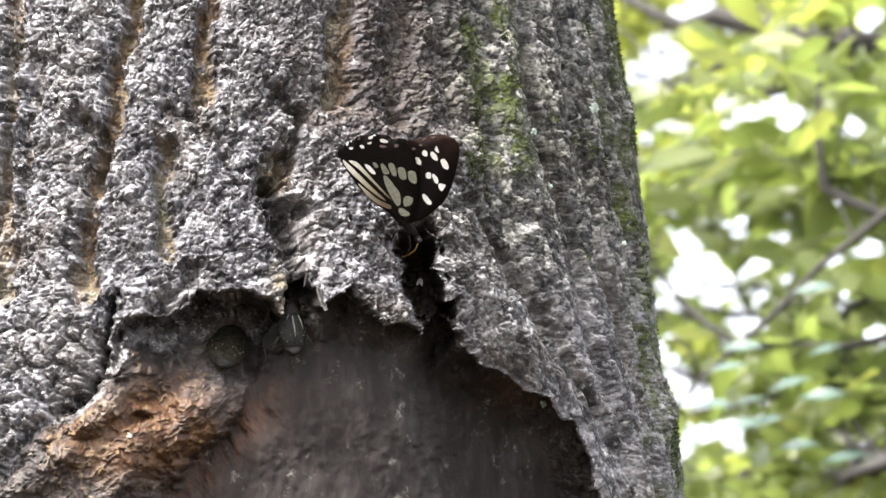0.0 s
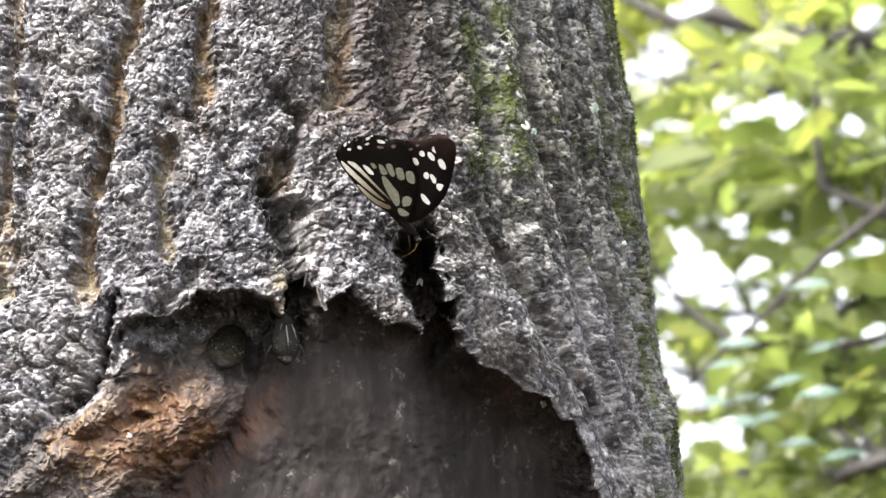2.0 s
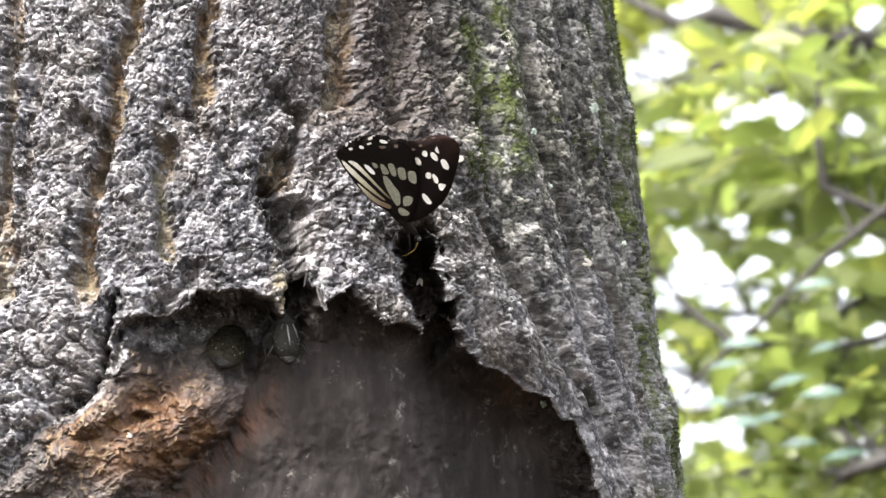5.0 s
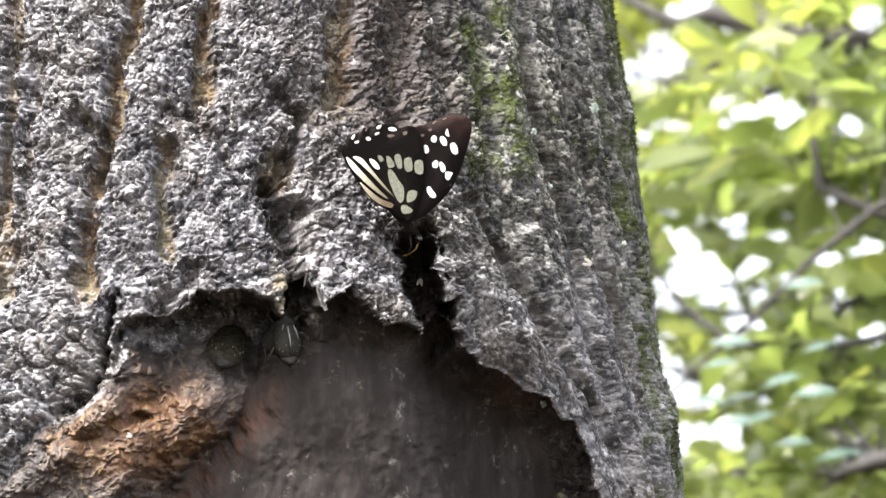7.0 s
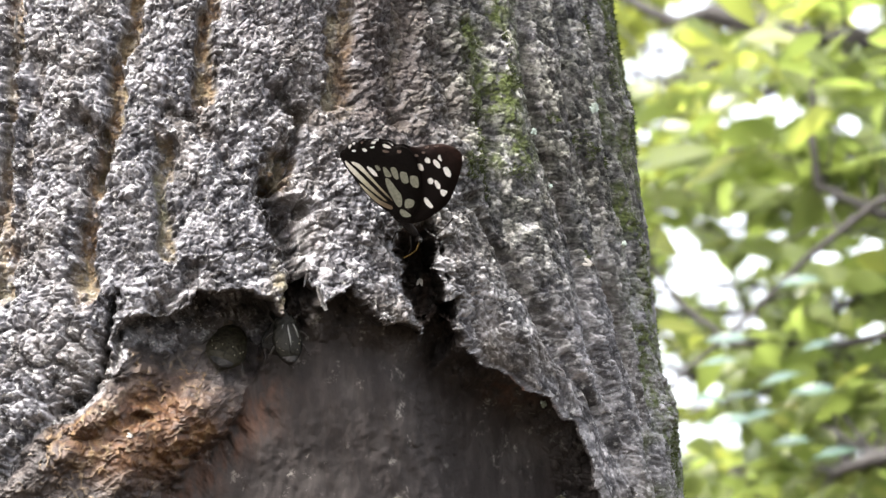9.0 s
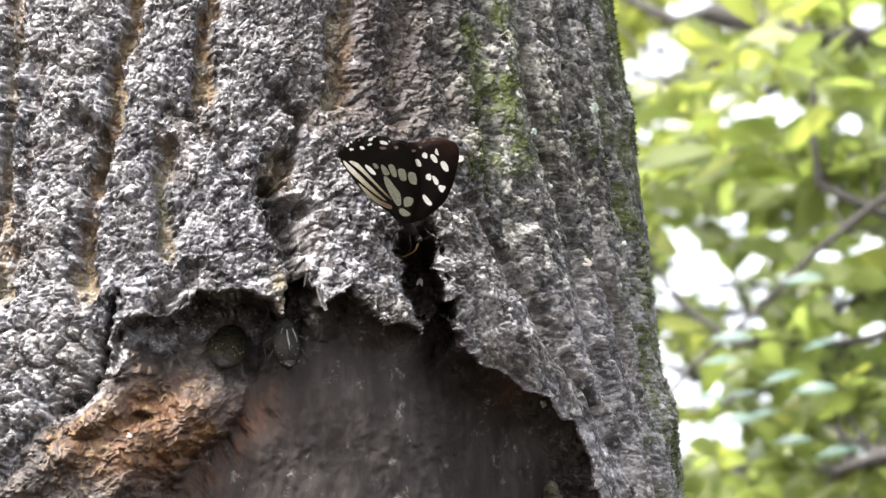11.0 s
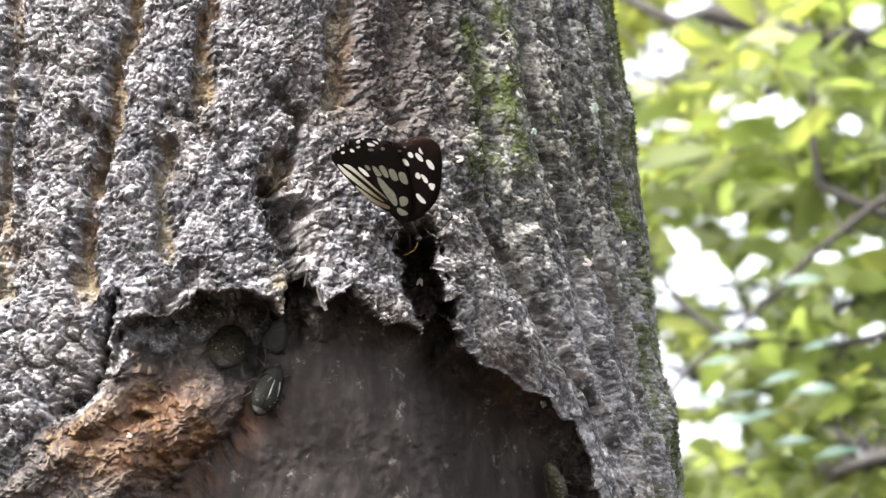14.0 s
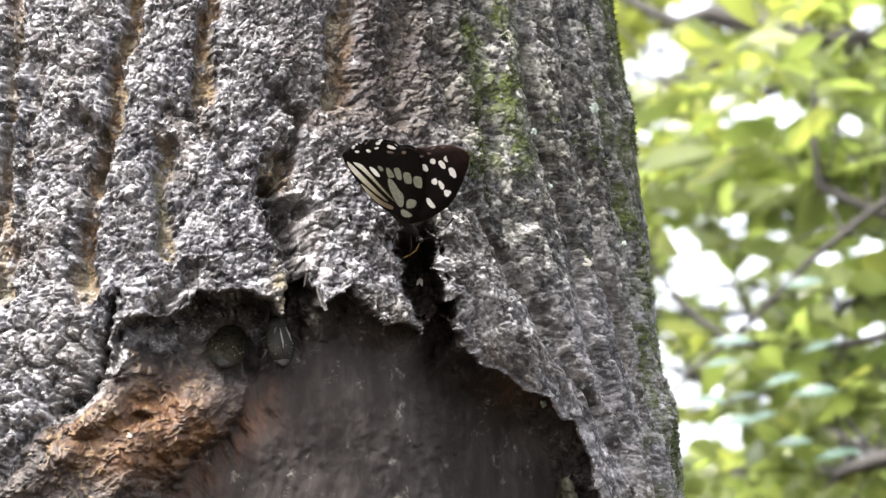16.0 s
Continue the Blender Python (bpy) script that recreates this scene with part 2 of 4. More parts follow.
furrow([(205, 520), (200, 560), (190, 600), (192, 650), (172, 690), (140, 708), (108, 726)], 6, 9.0, 0.1)
furrow([(352, 470), (338, 500), (300, 540), (262, 575)], 7, 3.5, 0.2)
furrow([(85, 90), (72, 170), (62, 260), (40, 380), (30, 470)], 8, 2.5, 0.2)
furrow([(275, 215), (300, 200), (345, 205), (395, 260), (410, 310)], 6, 3.0, 0.2)
furrow([(690, -60), (700, 60), (690, 160), (700, 240)], 10, 2.0, 0.2)
furrow([(770, -60), (765, 80), (790, 200), (800, 260)], 10, 2.0, 0.1)
# Lower edge of the bark round the wound
LIP = [(-80, 800), (0, 835), (30, 790), (70, 752), (120, 722), (170, 690), (192, 648), (205, 602), (232, 578), (270, 575), (318, 562), (352, 528), (400, 517), (446, 520), (464, 536), (474, 560), (486, 566), (496, 530), (504, 498), (522, 488), (546, 494), (556, 522), (566, 550), (576, 548), (612, 518), (640, 545), (660, 566),
       (700, 574), (732, 596), (760, 560), (792, 568), (802, 606), (836, 644), (872, 668), (912, 690), (962, 720), (1004, 750),
       (1018, 790), (1034, 836), (1050, 882), (1080, 960)]


def crags(x, y, seed):
    """Tilted angular plates with cracks between them, about -0.5 to 1."""
    ix, iy = np.floor(x), np.floor(y)
    f1, f2, top = np.full_like(x, 9.0), np.full_like(x, 9.0), np.zeros_like(x)
    for dx in (-1, 0, 1):
        for dy in (-1, 0, 1):
            cx, cy = ix + dx, iy + dy
            ox, oy = x - cx - hash2(cx, cy, seed), y - cy - hash2(cx, cy, seed + 5)
            d = np.hypot(ox, oy)
            closer = d < f1
            f2 = np.where(closer, f1, np.minimum(f2, d))
            face = hash2(cx, cy, seed + 9) + 1.3 * ox * (hash2(cx, cy, seed + 11) - 0.5) + 1.5 * oy * (hash2(cx, cy, seed + 13) - 0.4)
            top = np.where(closer, face, top)
            f1 = np.where(closer, d, f1)
    return top - 0.4 * np.exp(-(f2 - f1) * 7.0)


def clumps(x, y, seed):
    """Rounded grains of uneven height, and a random number for each."""
    f1, f2, own = worley(x, y, seed)
    edge = f2 - f1
    return 0.8 * own * step(edge, 0.0, 0.22) + 0.7 * np.sqrt(np.clip(1 - (1.15 * f1) ** 2, 0, 1)) - 0.45 * np.exp(-edge / 0.09), own


def bark_relief(theta, z):
    """Height in metres over the smooth trunk for grids of angle and height, with the masks of its surfaces."""
    r = trunk_radius(z)
    base = np.stack((AXIS_X + r * np.sin(theta), -r * np.cos(theta), z), -1)
    cx, cy, _ = to_chart(base)
    back = (np.cos(theta) < -0.05) | (np.abs(z - 1.95) > 0.3)
    cx = np.where(back, -2000 - theta * 900, cx)
    s = theta * 0.177
    # uneven edges
    turn = np.clip(np.cos(theta), 0.22, 1)
    small = 9 - 5 * step(cx, 740, 860)
    wx = cx + turn * (20 * fractal(s * 80, z * 80, 3, 3) + small * fractal(s * 420, z * 420, 4, 2))
    wy = cy + 20 * fractal(s * 80, z * 80, 5, 3) + small * fractal(s * 420, z * 420, 6, 2)
    jx = s + 0.004 * fractal(s * 120, z * 120, 41, 2)
    jz = z + 0.004 * fractal(s * 120, z * 120, 43, 2)
    chunk = crags(jx * 160, jz * 125, 50)
    even = step(cx, 780, 940)
    swell = 1 + 0.9 * (1 - 0.85 * even) * fractal(s * 70, z * 70, 7, 3)
    h = np.zeros_like(cx)
    cleft = np.zeros_like(cx)
    inner = np.zeros_like(cx)
    clear = np.full_like(cx, 200.0)
    vx = wx * (1 - even) + even * (cx + turn * 18 * fractal(s * 60, z * 24, 13, 3, 0.4))
    for pts, half, deep, bare in FURROWS:
        d, along = line_distance(vx, wy, pts)
        d = d / np.clip(swell, 0.55, 1.5) if deep < 15 else d
        d = np.maximum(0, d - 0.45 * half * chunk * (1 - 0.9 * even))
        ends = step(along, 0.0, 0.08) * step(1 - along, 0.0, 0.06) if pts[0][1] > -50 else step(1 - along, 0.0, 0.06)
        if deep > 15:
            ends = step(along, 0.0, 0.36)
        least = 0.35 if deep < 15 else 0.08
        cut = (1 - step(d, half * 0.3, half * 1.6)) * (least + (1 - least) * ends)
        if deep > 15:
            cleft = np.maximum(cleft, deep * cut)
        else:
            h -= deep * cut * (1 - 0.35 * (1 - 0.8 * even) * fractal(s * 150, z * 60, 8, 3))
        inner = np.maximum(inner, bare * (1 - step(d, half * 0.45, half * 1.35)) * (0.3 + 0.7 * ends))
        clear = np.minimum(clear, np.maximum(d - half, 0) + 60 * (1 - ends))
    # ridges rise from furrow to furrow
    h += 6.0 * (1 - np.exp(-clear / 30.0))
    # the rest of the trunk has plain ridges
    far = step(np.abs(z - 1.955), 0.135, 0.2) + step(-theta, 0.46, 0.6) + step(theta, 1.5, 1.7)
    far = np.clip(far, 0, 1)
    ridge = np.abs(np.sin(theta * 24 + 2.2 * fractal(theta * 3, z * 2.5, 31, 3)))
    h = h * (1 - far) + far * (6.0 * np.sqrt(ridge) - 3.0)
    # wound
    lip_d, _ = line_distance(wx, wy, LIP)
    lx = np.array([p[0] for p in LIP], float)
    ly = np.array([p[1] for p in LIP], float)
    inside = wy > np.interp(wx, lx, ly)
    sd = np.where(inside, lip_d, -lip_d)
    sd = np.where((wx < -80) | (wx > 1100) | (cy > 1500), -200, sd)
    sd = sd + 8 * step(cx, 730, 800) * fractal(s * 105, z * 105, 150, 3)
    open_ = step(sd, -3, 4)
    return cx, cy, wx, wy, s, h, cleft, inner, sd, open_, far


def stray(mask):
    """All of a mask but its largest connected piece."""
    runs, root, prev = [], [], []
    for i in range(len(mask)):
        edge = np.flatnonzero(np.diff(np.concatenate(([0], mask[i].astype(np.int8), [0]))))
        cur = []
        for a, b in zip(edge[::2], edge[1::2]):
            k = len(root)
            root.append(k)
            runs.append((i, a, b))
            cur.append(k)
            for q in prev:
                if runs[q][1] < b - 1 and a < runs[q][2] - 1:
                    x, y = k, q
                    while root[x] != x:
                        x = root[x]
                    while root[y] != y:
                        y = root[y]
                    root[max(x, y)] = min(x, y)
        prev = cur
    size, top = {}, []
    for k in range(len(root)):
        x = k
        while root[x] != x:
            x = root[x]
        top.append(x)
        size[x] = size.get(x, 0) + runs[k][2] - runs[k][1]
    best = max(size, key=size.get)
    out = np.zeros_like(mask)
    for k, (i, a, b) in enumerate(runs):
        if top[k] != best:
            out[i, a:b] = True
    return out


def build_trunk():
    th = spread([(-math.pi, 0.12), (-0.75, 0.03), (-0.42, 0.0019), (0.9, 0.0022), (1.25, 0.0036), (1.62, 0.03), (math.pi, 0)])[:-1]
    zz = spread([(-0.05, 0.12), (1.7, 0.02), (1.825, 0.00037), (2.09, 0.02), (2.2, 0.12), (5.6, 0.02), (5.62, 0)])
    theta, z = np.meshgrid(th, zz)
    cx, cy, wx, wy, s, h, cleft, inner, sd, open_, far = bark_relief(theta, z)
    dense = 1 - np.clip(step(np.abs(z - 1.955), 0.133, 0.155) + step(-theta, 0.42, 0.5) + step(theta, 1.3, 1.6), 0, 1)
    # bark crust: rounded knobs, grains and grit
    jx = s + 0.005 * fractal(s * 110, z * 110, 41, 3)
    jz = z + 0.005 * fractal(s * 110, z * 110, 43, 3)
    kx = s + 0.0022 * fractal(s * 260, z * 260, 45, 3)
    kz = z + 0.0022 * fractal(s * 260, z * 260, 47, 3)
    right = step(cx, 560, 900)
    tall = step(cx, 800, 980)
    lx = kx + 0.3 * kz
    knobs, tint_a = clumps(jx * 135, jz * 112, 50)
    grains, tint_b = clumps(kx * 330, kz * 310, 60)
    grit, tint_c = clumps(kx * 640, kz * 610, 70)
    fine_grains, tint_g = clumps(kx * 470 + 0.8 * kz * 100, kz * 430, 63)
    patchy = step(fractal(s * 45, z * 45, 48, 3), -0.14, 0.16)
    grains = grains * patchy + 0.75 * fine_grains * (1 - patchy)
    tint_b = np.where(patchy > 0.5, tint_b, tint_g)
    plates = crags(jx * 105, jz * 88, 52)
    knobs = (0.55 * knobs + 0.75 * plates) * (1 + 0.9 * step(wy, 540, 640) * step(240 - wx, 0, 60))
    knobs_r, tint_d = clumps(lx * 200, kz * 38, 55)
    grains_r, tint_e = clumps(lx * 300, kz * 400, 65)
    grit_r, tint_f = clumps(lx * 560, kz * 760, 75)
    knobs = knobs * (1 - tall) + tall * knobs_r
    grains = grains * (1 - tall) + tall * grains_r
    grit = grit * (1 - tall) + tall * grit_r
    grain_tint = np.where(tall < 0.5, 0.3 * tint_a + 0.45 * tint_b + 0.25 * tint_c, 0.25 * tint_d + 0.45 * tint_e + 0.3 * tint_f)
    # lower right and left paled: missing light put into the grain colour
    grain_tint = grain_tint + 0.12 * step(cx, 800, 880) * step(wy, 430, 580) * step(-sd, 40, 100) + 0.035 * step(420 - cx, 0, 150)
    rough = fractal(s * 60, z * 60, 77, 4, 0.45)
    rough = rough * (1 - tall) + tall * fractal(lx * 95, z * 22, 78, 3, 0.4)
    crumble = fractal(s * 260, z * 230, 79, 4, 0.6)
    calm = 1 - 0.7 * step(sd, -85, -30) * step(cx, 800, 880)
    coarse = (1 - 0.45 * inner) * calm
    crust = coarse * (knobs * (2.3 - 0.4 * right - 0.3 * tall) + grains * (1.45 - 0.5 * tall) + grit * (0.75 + 0.1 * tall)) + 4.5 * rough + (1.8 - 1.5 * tall) * crumble * calm
    crust = crust * (1 - 0.3 * step(theta, 0.5, 1.05)) + 1.0 * step(theta, 0.5, 1.1)
    # ragged cushions along the mossy side
    cushion, _ = clumps(kx * 210, kz * 230, 85)
    crust += 2.2 * cushion * step(theta, 1.15, 1.3) * step(fractal(s * 50, z * 45, 86, 2), 0.0, 0.2)
    bark_h = h + dense * crust + (1 - dense) * 1.5 * rough
    # lip thickens towards the wound on the near side
    bark_h += (3.4 - 2.6 * step(wx, 740, 800)) * np.exp(-np.abs(sd) / 40.0) * (cy < 1000) * (far < 0.5) * step(-sd, -10, 4) * step(wx, 170, 280)
    # floor of the wound, as depth straight in from the face
    edge_line = np.interp(wy, [560, 640, 700, 760, 820, 900, 1000], [500, 464, 440, 405, 345, 270, 230])
    gap = step(wx, 185, 300)
    callus = step(edge_line - wx, -14, 18) * np.maximum(step(sd, 2, 16), 1 - gap)
    slope = step(wx - (655 + 0.25 * (wy - 560)), 0, 130)
    floor = 17 + 25 * slope - 3 * step(wx, 860, 960) + 14 * step(560 - wx, 0, 60) * step(640 - wy, 0, 60) + 8 * step(wy, 680, 900) + 3 * np.exp(-((wx - edge_line - 20) / 40) ** 2)
    floor = floor * (0.55 * step(sd, -2, 8) + 0.45 * step(sd, 0, 70))
    floor -= 2.4 * fractal(s * 45, z * 18, 110, 4) + 1.3 * fractal(s * 240, z * 120, 113, 3)
    streak = np.exp(-((wx - edge_line - 25) / 55) ** 2) * step(wy, 640, 740)
    floor -= 1.6 * streak * fractal((s + 0.6 * z) * 260 + 3 * fractal(s * 60, z * 60, 116, 2), (z - 0.6 * s) * 45, 115, 4, 0.6)
    # the callus swells out below the undercut lip
    knot = np.hypot(wx - 250, wy - 752)
    # curled scales with raised pale rims, drawn out along the swelling
    fu, fv = 0.72 * jx + 0.69 * jz, 0.72 * jz - 0.69 * jx
    fu, fv = fu + 0.004 * fractal(s * 260, z * 260, 92, 3), fv + 0.004 * fractal(s * 260, z * 260, 93, 3)
    flake1, flake2, fown = worley(fu * 150, fv * 260, 90)
    flake3, flake4, _ = worley(fu * 420, fv * 520, 94)
    rims = np.exp(-((flake2 - flake1) / 0.16) ** 2) * step(fown, 0.15, 0.6) + 0.45 * np.exp(-((flake4 - flake3) / 0.2) ** 2)
    flakes = 0.9 * rims + 0.7 * fown + 3.0 * fractal(s * 90, z * 90, 91, 4, 0.5)
    mound = (4 + 20 * gap) * (1 - step(sd, 12 + 30 * gap, 45 + 125 * gap)) + 1.0 + 14 * (1 - step(edge_line - wx, 0, 110)) + 7 * step(wy, 800, 980) - 8 * (1 - gap)
    mound = mound - flakes - 1.8 * np.exp(-((knot - 26) / 12) ** 2) + 6.5 * np.exp(-(knot / 11) ** 2)
    # nodules of dead bark under the lip
    n1, _, nown = worley(wx / 62 + 0.3, wy / 55, 101)
    nodes = np.clip(1 - n1 * 1.35, 0, 1) ** 0.6 * (3 + 9 * nown) * (1 - step(sd, 60, 110)) * step(sd, 6, 26) * step(edge_line + 60 - wx, 0, 60)
    nodes = nodes + 1.2 * grains * (1 - step(sd, 30, 90))
    wound = floor * (1 - callus) + mound * callus - nodes
    # undercut: the hollow spreads behind its edge
    ox, oy = wx - 640, wy - 960
    away = np.hypot(ox, oy) + 1e-6
    under = 7.0 * open_ * np.exp(-np.maximum(sd, 0) / 45.0) * np.clip(wound / 22.0, 0, 1) * (1 - 0.85 * callus)
    inward = wound * open_ + cleft * (1 - 0.7 * open_)
    # the edge rolls in towards the hollow
    inward = inward + 17.0 * np.clip((sd + 84) / 88, 0, 1) ** 1.4 * (1 - open_) * step(wx, 775, 840)
    inward = inward * 0.001 * (far < 0.5)
    r = trunk_radius(z) + bark_h * (1 - open_) * 0.001
    r = np.where(z > 5.61, 0.002, r)
    co = np.stack((AXIS_X + r * np.sin(theta), -r * np.cos(theta), z), -1)
    co = co + inward[..., None] * FWD + (0.001 * under * ox / away)[..., None] * RIGHT - (0.001 * under * oy / away)[..., None] * UP
    masks = {
        "inner": np.maximum(inner, 0.9 * np.exp(-np.hypot((wx - 484) / 16, (wy - 522) / 44) ** 2)) * (1 - far),
        "moss": np.clip(1.7 * np.exp(-((wx - (842 + 0.1 * wy)) / 36) ** 2) * step(330 - wy, 0, 60)
                        + 1.2 * step(theta, 1.12, 1.3) + 0.8 * np.exp(-np.hypot(wx - 905, wy - 285) / 30), 0, 1) * step(fractal(s * 80, z * 60, 120, 3), -0.25, 0.2),
        # algae plus painted shade on the flank turned from the sun, eased low down
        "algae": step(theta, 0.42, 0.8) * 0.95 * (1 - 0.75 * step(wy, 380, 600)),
        # lichen cover, raised at left and lower right to paint light into the bark
        "lichen": (1 - 0.65 * step(cx, 640, 800) * (1 - step(wy, 380, 560))) * (1 + 0.7 * step(210 - wx, 0, 130)) * (1 - 0.6 * step(theta, 0.6, 1.1) * (1 - 0.8 * step(wy, 540, 720))) * (1 - 0.85 * np.exp(-(((wx - 685) / 130) ** 2 + ((wy - 110) / 190) ** 4))),
        "wound": open_,
        "tint": grain_tint,
        "amber": np.exp(-np.hypot((wx - 262) / 150, (wy - 775) / 95) ** 2),
        "flake": rims,
        "bare": np.clip(1.25 * np.exp(-(((wx - 685) / 130) ** 2 + ((wy - 110) / 190) ** 4)) + 0.5 * np.exp(-(((wx - 420) / 60) ** 2 + ((wy - 60) / 110) ** 2)), 0, 1),
        "rust": np.clip(streak + 0.45 * np.exp(-(line_distance(wx, wy, SLIT)[0] / 24) ** 2) * step(630 - wy, 0, 40)
                        + np.exp(-np.hypot((wx - 915) / 60, (wy - 700) / 32) ** 2), 0, 1),
    }
    rows, cols = theta.shape
    idx = np.arange(rows * cols).reshape(rows, cols)
    nxt = np.roll(idx, -1, 1)
    quads = np.stack((idx[:-1], nxt[:-1], nxt[1:], idx[1:]), -1).reshape(-1, 4)
    zone = np.zeros((rows, cols), int)
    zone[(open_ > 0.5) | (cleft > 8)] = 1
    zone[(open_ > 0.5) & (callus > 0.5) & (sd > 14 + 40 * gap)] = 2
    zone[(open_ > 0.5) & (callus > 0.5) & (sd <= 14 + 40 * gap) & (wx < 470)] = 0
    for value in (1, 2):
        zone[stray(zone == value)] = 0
    zone_q = zone[:-1].reshape(-1)
    return co.reshape(-1, 3), quads, zone_q, {k: v.reshape(-1) for k, v in masks.items()}


def grid_part(name, co, quads, masks, material, parent, label):
    used, inv = np.unique(quads, return_inverse=True)
    q = inv.reshape(-1, 4).astype(np.int32)
    me = bpy.data.meshes.new(name)
    me.vertices.add(len(used))
    me.vertices.foreach_set("co", co[used].astype(np.float32).ravel())
    me.loops.add(q.size)
    me.loops.foreach_set("vertex_index", q.ravel())
    me.polygons.add(len(q))
    me.polygons.foreach_set("loop_start", np.arange(0, q.size, 4, dtype=np.int32))
    me.polygons.foreach_set("use_smooth", np.full(len(q), True))
    for key, value in masks.items():
        at = me.attributes.new(key, "FLOAT", "POINT")
        at.data.foreach_set("value", value[used].astype(np.float32))
    me.update(calc_edges=True)
    me.validate()
    me.materials.append(material)
    ob = new(name, me)
    ob.parent = parent
    ob["label"] = label
    return ob


TRUNK_CO, TRUNK_Q, TRUNK_ZONE, TRUNK_MASKS = build_trunk()
oak = tagged(new("oak_tree"), "old oak trunk with deeply furrowed grey bark and an open wound", "tree")
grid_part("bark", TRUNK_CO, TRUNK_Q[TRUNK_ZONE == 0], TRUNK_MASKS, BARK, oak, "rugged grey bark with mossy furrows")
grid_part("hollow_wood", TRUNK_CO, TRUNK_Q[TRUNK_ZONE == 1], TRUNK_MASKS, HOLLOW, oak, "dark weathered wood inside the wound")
grid_part("callus_wood", TRUNK_CO, TRUNK_Q[TRUNK_ZONE == 2], TRUNK_MASKS, CALLUS, oak, "flaky orange-brown callus wood")


def build_moss():
    """Short blades of moss in cushions along the shaded side."""
    rng = np.random.default_rng(3)
    ang = np.arctan2(TRUNK_CO[:, 0] - AXIS_X, -TRUNK_CO[:, 1])
    z = TRUNK_CO[:, 2]
    patch = fractal(ang * 14, z * 55, 140, 3) + 0.35 * step(ang, 1.2, 1.45)
    seam = np.exp(-((ang - (0.705 + 0.06 * (1.97 - z) / 0.1)) / 0.022) ** 2) * (z > 1.965) * 0.42
    here = np.flatnonzero((np.abs(z - 1.95) < 0.13) & (ang > 0.6) & (ang < 1.62) & (patch + seam > 0.42) & ((ang > 1.12) | (z > 1.955)) & (TRUNK_MASKS["wound"] < 0.1))
    pick = rng.choice(here, min(7000, len(here)), replace=False)
    p = TRUNK_CO[pick]
    out = np.stack((np.sin(ang[pick]), -np.cos(ang[pick]), np.zeros(len(pick))), -1)
    lean = out + rng.normal(0, 0.55, (len(pick), 3)) + np.array((0, 0, 0.25))
    length = rng.uniform(0.0005, 0.0014, len(pick))[:, None]
    side = np.cross(out, rng.normal(0, 1, (len(pick), 3)))
    side /= np.linalg.norm(side, axis=1)[:, None]
    third = np.cross(out, side)
    w = 0.00028
    vs = np.concatenate((p + side * w, p - side * w * 0.5 + third * w, p - side * w * 0.5 - third * w, p + lean * length), 0)
    n = len(pick)
    i = np.arange(n)
    tri = np.concatenate((np.stack((i, i + n, i + 3 * n), -1), np.stack((i + n, i + 2 * n, i + 3 * n), -1), np.stack((i + 2 * n, i, i + 3 * n), -1)), 0)
    me = bpy.data.meshes.new("moss")
    me.from_pydata(vs.tolist(), [], tri.tolist())
    me.materials.append(MOSS)
    ob = new("moss", me)
    ob.parent = oak
    tagged(ob, "short green moss in the bark furrows", kind="stuff")


build_moss()

# places on the trunk's face, by chart position
_cx, _cy, _cd = to_chart(TRUNK_CO)
_front = (np.abs(_cx - 784) < 900) & (np.abs(_cy - 441) < 560) & (_cd < DIST + 0.12)
FACE = np.stack((_cx[_front], _cy[_front], _cd[_front]), -1)


def depth_at(x, y, reach=4.0):
    """Distance from the lens to the foremost bark near a chart position."""
    near = np.hypot(FACE[:, 0] - x, FACE[:, 1] - y) < reach
    return float(np.min(FACE[near, 2])) if near.any() else DIST


def on_face(x, y, lift=0.0, reach=4.0):
    return from_chart(x, y, depth_at(x, y, reach) - lift)


# ------------------------------------------------------------------ ground
def build_ground():
    bm = bmesh.new()
    rings = [0.0, 0.5, 1, 2, 4, 8, 16, 32, 70, 160, 400, 1200, 3000]
    prev = [bm.verts.new((0, 0, 0))]
    for r in rings[1:]:
        cur = []
        for k in range(40):
            a = 2 * math.pi * k / 40
            lift = 0.0 if r < 1 or r > 500 else 0.05 * r ** 0.5 * noise.noise((r * math.cos(a) * 0.2, r * math.sin(a) * 0.2, 3))
            cur.append(bm.verts.new((r * math.cos(a), r * math.sin(a), lift)))
        for k in range(40):
            if len(prev) == 1:
                bm.faces.new((prev[0], cur[k], cur[(k + 1) % 40]))
            else:
                bm.faces.new((prev[k], cur[k], cur[(k + 1) % 40], prev[(k + 1) % 40]))
        prev = cur
    ob = part("ground", bm, GROUND, None)
    tagged(ob, "woodland floor of brown leaf litter", "ground", kind="structure")


build_ground()
